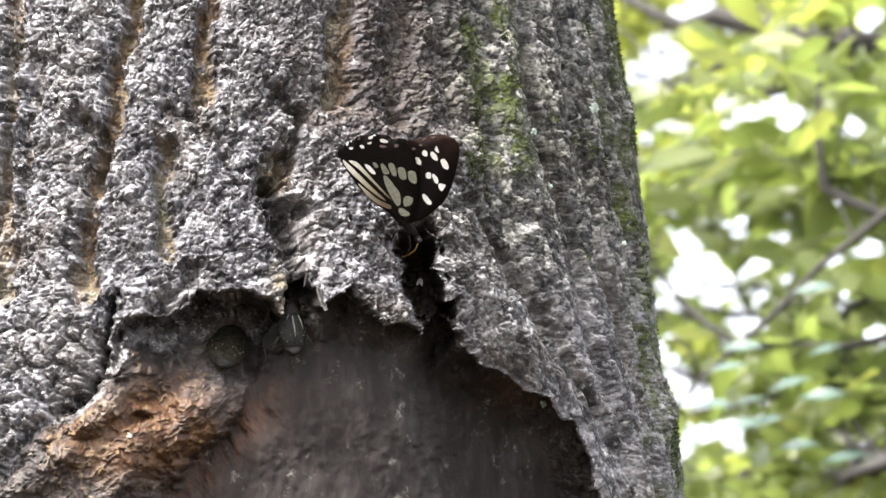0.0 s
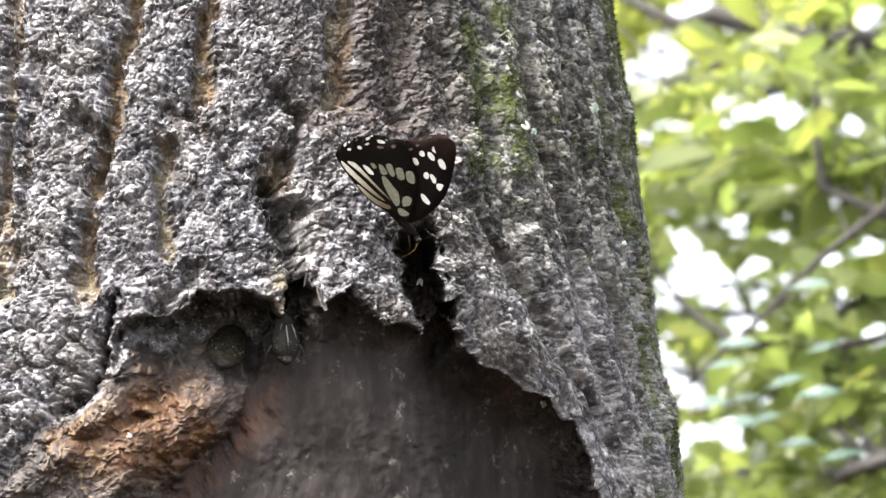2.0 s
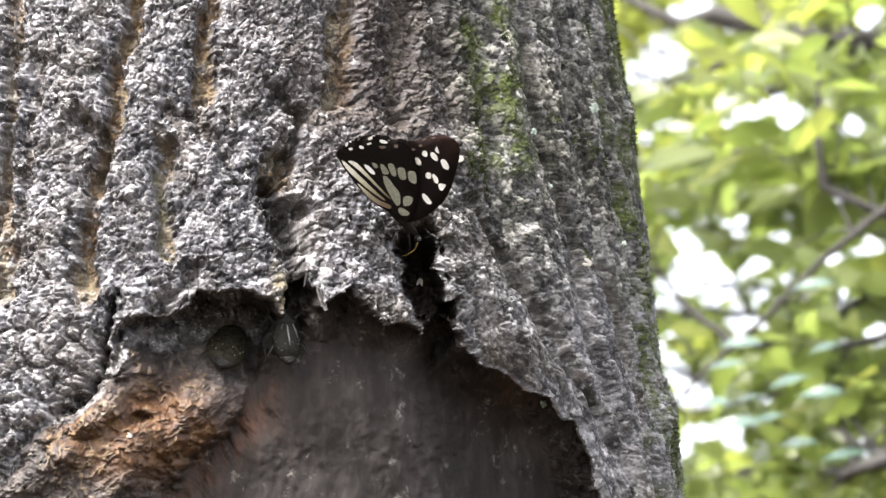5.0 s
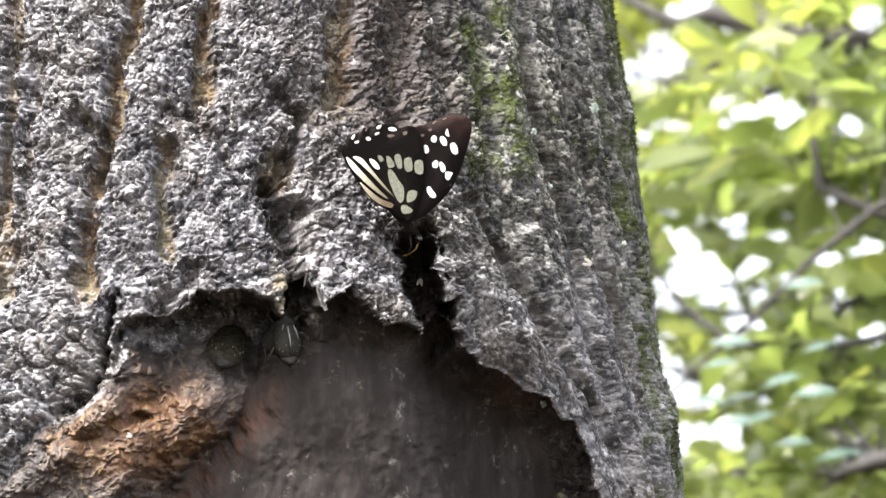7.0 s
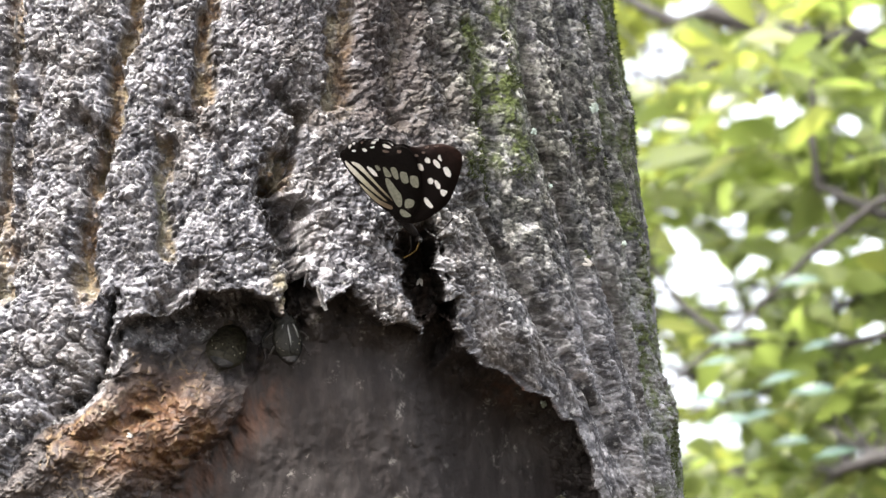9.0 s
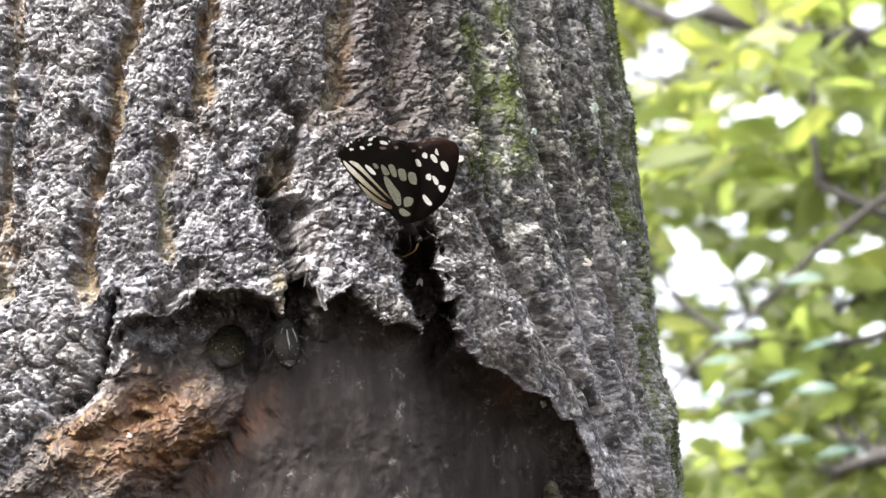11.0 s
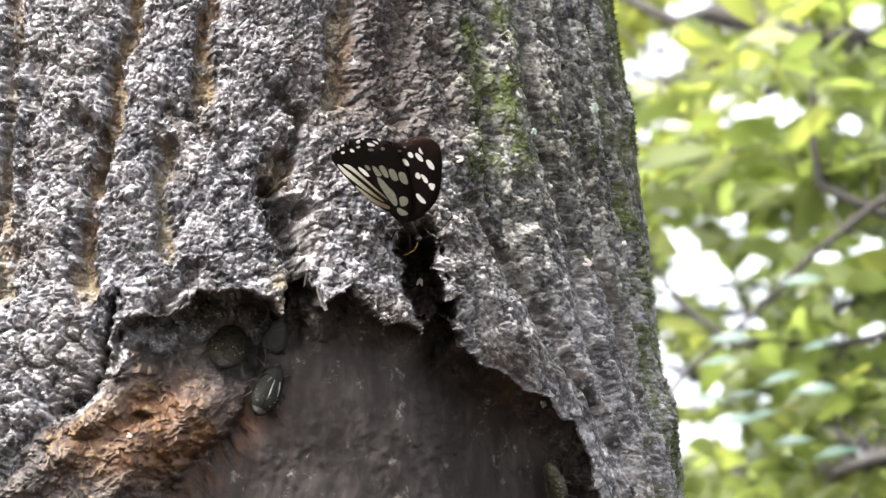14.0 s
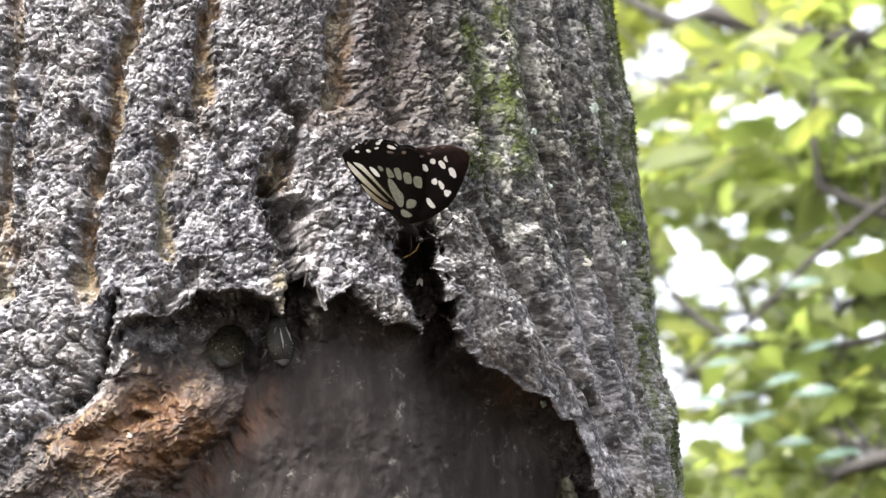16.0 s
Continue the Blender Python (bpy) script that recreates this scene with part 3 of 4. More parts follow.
# ------------------------------------------------------------------ foliage behind the trunk
def leaf_mesh(name, length, width, droop, fold, material):
    """A pointed oval leaf along +Y with a folded midrib and a short stalk."""
    bm = bmesh.new()
    n = 8
    left, mid, right = [], [], []
    for i in range(n + 1):
        t = i / n
        w = width * 0.5 * math.sin(math.pi * min(1, t ** 0.8)) ** 0.8 * (1 - 0.25 * t) if 0 < i < n else 0.0008
        y = length * t
        zc = -droop * length * t * t
        mid.append(bm.verts.new((0, y, zc)))
        wave = 0.04 * width * math.sin(9 * t)
        left.append(bm.verts.new((-w, y, zc + fold * w + wave)))
        right.append(bm.verts.new((w, y, zc + fold * w - wave)))
    for i in range(n):
        bm.faces.new((left[i], mid[i], mid[i + 1], left[i + 1]))
        bm.faces.new((mid[i], right[i], right[i + 1], mid[i + 1]))
    tube(bm, [(0, -0.1 * length, 0.02 * length), (0, 0, 0)], [0.0007, 0.0006], 5)
    me = bpy.data.meshes.new(name)
    bm.to_mesh(me)
    bm.free()
    me.materials.append(material)
    me.polygons.foreach_set("use_smooth", [True] * len(me.polygons))
    return me


LEAVES = [leaf_mesh("leaf", *spec, LEAF) for spec in ((0.07, 0.03, 0.18, 0.25), (0.058, 0.026, 0.3, 0.15), (0.08, 0.03, 0.1, 0.3))]
LEAVES_Y = [leaf_mesh("leaf", *spec, LEAF_YELLOW) for spec in ((0.07, 0.03, 0.18, 0.25), (0.056, 0.027, 0.28, 0.15), (0.076, 0.03, 0.08, 0.3))]

# clear sky between the leaves: chart position and radius
GAPS = [(1160, 85, 32), (1120, 130, 28), (1240, 20, 40), (1225, 470, 52), (1175, 520, 40), (1275, 505, 40), (1190, 655, 34), (1205, 425, 30),
        (1312, 560, 26), (1315, 198, 20), (1398, 200, 18), (1502, 220, 20), (1298, 395, 20), (1460, 455, 18), (1490, 535, 24), (1540, 595, 22),
        (1485, 605, 16), (1293, 765, 26), (1212, 770, 20), (1522, 788, 18), (1300, 45, 22), (1535, 25, 20), (1535, 82, 18), (1350, 512, 14),
        (1330, 470, 14), (1205, 705, 16), (1170, 130, 16), (1200, 105, 16)]


_r = random.Random(12)
GAPS += [(_r.uniform(1130, 1560), _r.uniform(10, 870), _r.uniform(5, 10)) for _ in range(40)]


def clear_of_gaps(x, y, slack):
    return all(math.hypot(x - gx, y - gy) > gr * (0.5 if gr > 28 else 0.68) + slack for gx, gy, gr in GAPS)


def branch(rng, tree, pts, depth, leaves, spread_px, radius, yellow, sizes=(0.5, 0.9), behind=-0.15):
    """A limb of a tree through chart points at a distance, with leaves on thin twigs along it."""
    root = Vector(from_chart(*pts[0], depth))
    line = [Vector(from_chart(x, y, depth + 0.02 * i)) - root for i, (x, y) in enumerate(pts)]
    bm = bmesh.new()
    tube(bm, line, [radius * (1 - 0.65 * i / (len(line) - 1)) for i in range(len(line))], 8)
    spots, tries = [], 0
    while len(spots) < leaves and tries < leaves * 14:
        tries += 1
        f = rng.random() * (len(pts) - 1)
        i = int(f)
        bx = pts[i][0] + (pts[i + 1][0] - pts[i][0]) * (f - i)
        by = pts[i][1] + (pts[i + 1][1] - pts[i][1]) * (f - i)
        lx, ly = bx + rng.gauss(0, spread_px), by + rng.gauss(0, spread_px)
        dep = depth + behind + rng.uniform(0.0, 0.35)
        if not (1040 < lx < 1650 and -90 < ly < 970):
            continue
        size = rng.uniform(*sizes)
        yaw, tip_down, roll = rng.uniform(-80, 80) + (180 if rng.random() < 0.45 else 0) + 90, rng.uniform(-55, 15), rng.uniform(-70, 70)
        rot = Euler((radians(tip_down), radians(roll), radians(yaw))).to_matrix()
        tip = Vector(from_chart(lx, ly, dep))
        way = rot @ Vector((0, 0.035 * size, 0))
        if any(not clear_of_gaps(*(float(v) for v in to_chart(np.array(tip + way * k))[:2]), 4 + 70 * size / dep * wide) for k, wide in ((-0.9, 0.1), (-0.4, 0.6), (0, 0.8), (0.45, 0.6), (0.95, 0.1))):
            continue
        pool = LEAVES_Y if rng.random() < yellow(lx, ly) else LEAVES
        spots.append((rng.choice(pool), Matrix.Translation(tip - way - root) @ rot.to_4x4() @ Matrix.Scale(size, 4)))
        start = Vector(from_chart(bx, by, depth + 0.02 * f)) - root
        if len(spots) % 3 == 0 and clear_of_gaps((bx + lx) / 2, (by + ly) / 2, 0):
            tube(bm, [start, start.lerp(tip - way - root, 0.5) + Vector((0, 0, 0.006)), tip - way - root], [radius * 0.3, radius * 0.22, 0.0006], 5)
    thing = part("limb", bm, TWIG, tree)
    thing.matrix_basis = Matrix.Translation(root) if tree is None else tree.matrix_basis.inverted() @ Matrix.Translation(root)
    for me, m in spots:
        ob = new("leaf", me)
        ob.parent = thing
        ob.matrix_basis = m
    return thing


def yellowness(x, y):
    return max(0.08, min(0.9, 1.0 - y / 330 - max(0, x - 1260) / 420))


def build_tree(label, depth, radius):
    """The stem of a young tree that carries the limbs, rooted in the ground beside the view."""
    foot = Vector(from_chart(1720, 441, depth))
    foot.z = 0
    tree = tagged(new("young_tree"), label, "tree", group="young trees behind the trunk")
    tree.matrix_basis = Matrix.Translation(foot)
    bm = bmesh.new()
    tube(bm, [(0.01 * math.sin(k * 1.3), 0.012 * math.cos(k), -0.05 + 0.36 * k) for k in range(11)], [radius * (1 - 0.065 * k) for k in range(11)], 12)
    part("trunk", bm, TWIG, tree)
    return tree


def build_branches():
    rng = random.Random(7)
    out = []
    near_tree = build_tree("young broadleaf tree with blurred green leaves close behind", 4.15, 0.03)

    def limb(pts, depth, count, wide, radius, behind=-0.15):
        out.append(branch(rng, near_tree, pts, depth, count, wide, radius, yellowness, (0.5, 1.0), behind))

    limb([(1712, 330), (1560, 360), (1440, 455), (1330, 565), (1225, 655), (1165, 725)], 3.85, 60, 70, 0.0042, 0.08)
    limb([(1712, 130), (1560, 60), (1450, 70), (1370, 130)], 4.0, 60, 75, 0.004)
    limb([(1712, 400), (1560, 380), (1450, 330), (1438, 230), (1444, 120), (1470, -40)], 4.0, 80, 80, 0.0055, 0.02)
    limb([(1712, 330), (1500, 300), (1380, 290), (1280, 265), (1180, 260), (1090, 290)], 4.2, 110, 62, 0.004)
    limb([(1712, 640), (1500, 690), (1380, 690), (1270, 720)], 4.1, 90, 62, 0.0045)
    limb([(1712, 790), (1560, 812), (1510, 828), (1476, 842)], 3.9, 60, 75, 0.0085, 0.06)
    limb([(1712, 20), (1500, -20), (1300, 100), (1190, 150), (1110, 190)], 4.2, 95, 66, 0.005)
    limb([(1712, 560), (1500, 610), (1300, 610), (1222, 552), (1170, 490), (1120, 462)], 4.0, 60, 55, 0.0042, 0.06)
    limb([(1712, 800), (1500, 790), (1320, 830), (1200, 850), (1110, 830)], 4.3, 110, 62, 0.0045)
    limb([(1712, 480), (1560, 500), (1470, 560), (1400, 590)], 4.2, 65, 62, 0.0045)
    far_tree = build_tree("young broadleaf tree with hazy green leaves farther behind", 6.3, 0.045)
    for k in range(10):
        y0 = -40 + 100 * k
        pts = [(1715, y0 + rng.uniform(-60, 60)), (1450, y0 + rng.uniform(-60, 60)), (1250, y0 + rng.uniform(-60, 60)), (1080, y0 + rng.uniform(-60, 60))]
        out.append(branch(rng, far_tree, pts, 6.1 + 0.2 * (k % 3), 170, 54, 0.007, yellowness, (0.65, 1.15)))
    deep_tree = build_tree("tall broadleaf tree with dim green leaves in the distance", 9.0, 0.07)
    for k in range(9):
        y0 = -40 + 112 * k
        pts = [(1715, y0 + rng.uniform(-60, 60)), (1450, y0 + rng.uniform(-60, 60)), (1250, y0 + rng.uniform(-60, 60)), (1080, y0 + rng.uniform(-60, 60))]
        out.append(branch(rng, deep_tree, pts, 8.9 + 0.2 * (k % 3), 160, 52, 0.009, yellowness, (0.9, 1.5)))
    out.append(branch(rng, far_tree, [(1715, 90), (1400, 60), (1260, 22), (1200, 42), (1150, 20), (1080, -20)], 5.6, 16, 40, 0.014, yellowness, (0.6, 1.0), 0.1))
    return out


BRANCHES = build_branches()


def glossy_leaves():
    """Leaves whose waxy faces turn up to the sky, on the nearest limbs."""
    mesh = leaf_mesh("leaf", 0.07, 0.03, 0.2, 0.2, LEAF_GLOSS)
    rng = random.Random(21)
    for limb, x, y, lean in ((0, 1418, 498, 85), (0, 1290, 600, 70), (4, 1272, 640, 100), (4, 1310, 700, 80), (4, 1385, 668, 95), (4, 1250, 705, 75),
                             (4, 1345, 735, 90), (8, 1290, 745, 105), (8, 1400, 780, 85), (9, 1450, 610, 95), (5, 1480, 800, 80), (4, 1440, 690, 80)):
        thing = BRANCHES[limb]
        place = Vector(from_chart(x, y, 3.8 + rng.uniform(-0.05, 0.05)))
        rot = Euler((radians(rng.uniform(28, 50)), 0, 0)).to_matrix() @ Euler((0, 0, radians(lean + rng.uniform(-14, 14)))).to_matrix()
        ob = new("leaf", mesh)
        ob.parent = thing
        base = thing.parent.matrix_basis @ thing.matrix_basis
        size = rng.uniform(0.4, 0.6)
        ob.matrix_basis = base.inverted() @ Matrix.Translation(place - rot @ Vector((0, 0.035 * size, 0))) @ rot.to_4x4() @ Matrix.Scale(size, 4)


glossy_leaves()
# ------------------------------------------------------------------ small marks on the bark
def build_lichen(x, y, size, seed):
    """A crinkled rosette of lichen on the bark."""
    rng = random.Random(seed)
    mid = on_face(x, y, 0.0003, 6)
    bm = bmesh.new()
    hub = bm.verts.new(Vector(mid))
    n = 18
    ring1, ring2 = [], []
    for k in range(n):
        a = 2 * math.pi * k / n
        r = size * rng.uniform(0.65, 1.15)
        for ring, f, lift in ((ring1, 0.55, rng.uniform(0.0002, 0.0009)), (ring2, 1.0, -0.0004)):
            q = on_face(x + r * f * math.cos(a), y + r * f * 1.2 * math.sin(a), lift, 4)
            ring.append(bm.verts.new(Vector(q)))
    for k in range(n):
        j = (k + 1) % n
        bm.faces.new((hub, ring1[j], ring1[k]))
        bm.faces.new((ring1[k], ring1[j], ring2[j], ring2[k]))
    part("lichen", bm, LICHEN, oak, "pale mint lichen rosette")


for spec in ((1052, 190, 9, 1), (945, 233, 6, 2), (1105, 432, 5, 3), (962, 715, 6, 5), (975, 330, 4, 6)):
    build_lichen(*spec)


def build_splinter(x, y, length, width, turn):
    """A strip of torn fibre hanging at the bark's edge."""
    mid = Vector(on_face(x, y, 0.0006, 8))
    way = Vector(RIGHT * math.sin(radians(turn)) + UP * math.cos(radians(turn)))
    side = way.cross(Vector(FWD))
    bm = bmesh.new()
    rows = []
    for k in range(7):
        f = k / 6
        c = mid + way * length * (f - 0.5) + Vector(FWD) * (0.0012 * math.sin(3 * f) - 0.0008)
        w = width * (0.25 + 0.75 * math.sin(math.pi * min(1, 0.15 + 0.8 * f)))
        rows.append([bm.verts.new(c + side * w * s_ + Vector(FWD) * (0.0008 if s_ else 0)) for s_ in (-0.5, 0, 0.5)])
    for a, b in zip(rows, rows[1:]):
        for j in range(2):
            bm.faces.new((a[j], a[j + 1], b[j + 1], b[j]))
    bmesh.ops.solidify(bm, geom=bm.faces[:], thickness=0.0005)
    part("splinter", bm, SPLINTER, oak, "pale torn fibre")


# third strip stands in for a pale streak on whole bark, not torn fibre
for spec in ((569, 528, 0.0095, 0.0022, -20), (541, 492, 0.0065, 0.0007, 12), (28, 40, 0.0075, 0.0013, 6)):
    build_splinter(*spec)

# ------------------------------------------------------------------ creatures on the bark
WING_DARK = plain("wing_dark", (0.003, 0.0022, 0.002), 0.8, 0.5, 900, 0.0002)
WING_DULL = plain("wing_dull", (0.13, 0.1, 0.09), 0.8, 0.4, 1400)


def forewing_material():
    """Black scales that turn rusty brown towards the wing's tip."""
    k = Mat("wing_brown", 0.75, 0.0, 0.1)
    reach = k.node("ShaderNodeVectorMath", operation="LENGTH")
    k.link(k.co, reach.inputs[0])
    tip = k.fac(k.mix(0.25, reach.outputs["Value"], k.mul(k.noise(260, 4, 0.7), 0.06)), 0.0315, 0.04)
    c = k.mix(tip, (0.0045, 0.003, 0.003), k.ramp(k.noise(800, 4, 0.7), [(0.35, (0.01, 0.0055, 0.0045)), (0.65, (0.023, 0.0115, 0.0095))]))
    k.color(c)
    k.bump(k.noise(1500, 3, 0.6), 0.0001)
    return k.m


def streak_material():
    """Cream scales, white towards the margin and tan near the wing's root."""
    k = Mat("wing_cream", 0.8, 0.0, 0.08)
    reach = k.node("ShaderNodeVectorMath", operation="LENGTH")
    k.link(k.co, reach.inputs[0])
    c = k.ramp(k.fac(reach.outputs["Value"], 0.008, 0.032), [(0.1, (0.11, 0.085, 0.058)), (0.35, (0.22, 0.2, 0.145)), (0.6, (0.38, 0.37, 0.29)), (0.85, (0.62, 0.62, 0.57))])
    k.color(k.mix(1.0, c, k.ramp(k.noise(900, 4, 0.6), [(0.3, (0.8, 0.79, 0.78)), (0.7, (1.1, 1.1, 1.1))]), "MULTIPLY"))
    return k.m


WING_CREAM = streak_material()
WING_BROWN = forewing_material()
WING_WHITE = plain("wing_white", (0.68, 0.69, 0.7), 0.8, 0.16, 1300, 0.0001)
WING_PALE = plain("wing_pale", (0.165, 0.172, 0.14), 0.8, 0.3, 1100)
BODY_FUR = plain("body_fur", (0.0045, 0.0036, 0.0032), 0.9, 0.5, 1500, 0.0006)
PROBOSCIS = plain("proboscis_yellow", (0.09, 0.062, 0.018), 0.5, 0.2, 900)
SHELL = plain("shell_bronze", (0.007, 0.007, 0.0055), 0.16, 0.8, 1000, 0.0005, 0.0, 0.0, 0.09)
SHELL_MURKY = plain("shell_murky", (0.011, 0.0102, 0.0066), 0.2, 0.95, 700, 0.0008, 0.0, 0.0, 0.08)
LEG_BROWN = plain("leg_brown", (0.009, 0.0078, 0.0066), 0.4, 0.4, 700, 0.0002, 0.0, 0.0, 0.2)
SHELL_OLIVE = plain("shell_olive", (0.022, 0.021, 0.012), 0.3, 0.6, 600, 0.0012, 0.0, 0.0, 0.3)
SHELL_DARK = plain("shell_dark", (0.003, 0.0027, 0.0025), 0.25, 0.3, 700, 0.0012, 0.0, 0.0, 0.3)
# pale grey that stands in for light reflected off the beetle's back
SHELL_GLINT = plain("shell_glint", (0.12, 0.12, 0.117), 0.3, 0.45, 1500, 0.0003, 0.0, 0.0, 0.4)
FLECK = plain("fleck_cream", (0.14, 0.135, 0.11), 0.7, 0.15, 900)
FLY_BODY = plain("fly_body", (0.04, 0.034, 0.028), 0.5, 0.3, 900)
FLY_WING = plain("fly_wing", (0.3, 0.29, 0.27), 0.35, 0.15, 900)

# wing sheets are drawn on a card of their own: 3 card steps to one chart unit, hinge at (456, 606)
AX, AY = (-0.700, -0.714), (0.714, -0.700)


def wing_xy(px, py):
    dx, dy = (px - 456) / 3, (py - 606) / 3
    return (dx * AX[0] + dy * AX[1]) * UNIT, (dx * AY[0] + dy * AY[1]) * UNIT


def cup(x, y):
    """Gentle camber of a wing."""
    return 0.0004 * math.sin(y * 70) - 0.8 * (x - 0.012) ** 2


def wing_sheet(outline, z, thick):
    bm = bmesh.new()
    vs = []
    n = len(outline)
    for i in range(n):                       # rounded outline through the corners
        p0, p1, p2, p3 = (outline[(i + k) % n] for k in (-1, 0, 1, 2))
        for t in (0.0, 0.33, 0.66):
            q = [0.5 * (2 * b + (c - a) * t + (2 * a - 5 * b + 4 * c - d) * t * t + (3 * b - a - 3 * c + d) * t ** 3)
                 for a, b, c, d in zip(p0, p1, p2, p3)]
            x, y = wing_xy(*q)
            vs.append(bm.verts.new((x, y, 0)))
    bm.faces.new(vs)
    bmesh.ops.triangulate(bm, faces=bm.faces[:])
    bmesh.ops.subdivide_edges(bm, edges=[e for e in bm.edges if not e.is_boundary], cuts=2, use_grid_fill=True)
    bmesh.ops.triangulate(bm, faces=bm.faces[:])
    for v in bm.verts:
        v.co.z = z + cup(v.co.x, v.co.y)
    top = bmesh.ops.duplicate(bm, geom=bm.verts[:] + bm.edges[:] + bm.faces[:])
    for g in top["geom"]:
        if isinstance(g, bmesh.types.BMVert):
            g.co.z -= thick
    edges = [e for e in bm.edges if e.is_boundary]
    bmesh.ops.bridge_loops(bm, edges=edges)
    bmesh.ops.recalc_face_normals(bm, faces=bm.faces[:])
    return bm


HIND = [(452, 606), (372, 560), (300, 522), (236, 462), (180, 388), (128, 300), (104, 240), (118, 205), (132, 196), (150, 168), (170, 146), (196, 156),
        (222, 116), (248, 128), (288, 101), (318, 121), (350, 99), (384, 101), (408, 120), (446, 108), (492, 118), (524, 170), (540, 250), (544, 340), (528, 460), (494, 562)]
FORE = [(456, 608), (500, 600), (560, 566), (622, 508), (676, 446), (716, 368), (750, 270), (778, 170), (783, 100), (764, 70), (734, 56), (690, 50),
        (640, 60), (590, 80), (540, 104), (494, 118), (486, 220), (478, 360), (462, 500)]
FORE_SPOTS = [
    [(524, 214), (550, 205), (566, 236), (556, 257), (532, 247)],
    [(569, 178), (585, 155), (604, 168), (601, 196), (578, 196)],
    [(614, 172), (630, 157), (656, 180), (659, 213), (641, 217), (622, 198)],
    [(669, 202), (694, 191), (716, 224), (714, 261), (690, 260), (674, 238)],
    [(657, 118), (664, 140), (670, 168), (650, 160), (645, 146)],
    [(579, 302), (600, 284), (616, 302), (606, 332), (581, 327)],
    [(614, 300), (630, 294), (652, 325), (646, 356), (625, 347)],
    [(648, 348), (690, 350), (681, 376), (664, 398), (646, 380)],
    [(550, 424), (568, 422), (604, 470), (597, 491), (570, 482), (550, 452)],
]
HIND_WHITE = [
    [(244, 274), (274, 282), (306, 318), (308, 340), (282, 334), (256, 304)],
    [(153, 168), (166, 152), (177, 150), (172, 170), (160, 184)],
    [(170, 190), (194, 182), (196, 196), (178, 202)],
    [(230, 168), (248, 162), (262, 178), (246, 188), (234, 182)],
    [(282, 118), (296, 104), (316, 100), (308, 120), (290, 128)],
    [(274, 150), (300, 138), (302, 148), (282, 158)],
    [(346, 116), (370, 112), (397, 124), (392, 136), (360, 138), (346, 130)],
]
HIND_PALE = [
    [(344, 330), (370, 334), (410, 394), (435, 430), (435, 500), (412, 519), (384, 474), (350, 390)],
    [(337, 264), (360, 270), (386, 315), (366, 330), (345, 321)],
    [(378, 262), (413, 257), (425, 326), (398, 331)],
    [(430, 280), (470, 274), (478, 341), (440, 347)],
    [(486, 292), (530, 288), (532, 362), (490, 354)],
    [(449, 456), (480, 440), (506, 454), (490, 496), (447, 511)],
    [(414, 530), (435, 517), (482, 546), (470, 563), (440, 571), (420, 560)],
    [(292, 265), (312, 262), (328, 288), (306, 296)],
]
HIND_STREAK = [
    [(126, 266), (158, 288), (226, 360), (300, 438), (354, 490), (326, 480), (258, 430), (188, 364), (144, 312)],
    [(160, 267), (204, 270), (240, 308), (306, 388), (388, 484), (332, 436), (268, 368), (208, 310)],
    [(198, 398), (250, 440), (310, 488), (376, 514), (368, 538), (304, 516), (242, 464)],
]
# dull spots along the margins
MARGIN_DULL = [
    [(340, 154), (376, 152), (384, 162), (350, 172)],
    [(228, 124), (242, 116), (238, 132), (226, 140)],
    [(424, 140), (450, 134), (446, 154), (426, 158)],
]
TIP_DULL = [
    [(578, 92), (594, 80), (606, 84), (592, 98), (580, 104)],
    [(628, 76), (648, 64), (660, 68), (640, 80)],
    [(520, 152), (540, 154), (534, 166), (514, 168)],
    [(556, 128), (574, 122), (580, 134), (562, 140)],
]


def wing_vein(px, py, bend, z):
    """A raised vein from the wing's root to its margin."""
    bm = bmesh.new()
    pts = []
    for k in range(9):
        f = 0.06 + 0.92 * k / 8
        s_ = math.sin(math.pi * f) * bend
        x, y = wing_xy(456 + (px - 456) * f - s_ * (py - 606) * 0.1, 606 + (py - 606) * f + s_ * (px - 456) * 0.1)
        pts.append((x, y, z + cup(x, y) - 0.00006))
    tube(bm, pts, [0.00012 - 0.000008 * k for k in range(9)], 6)
    return bm


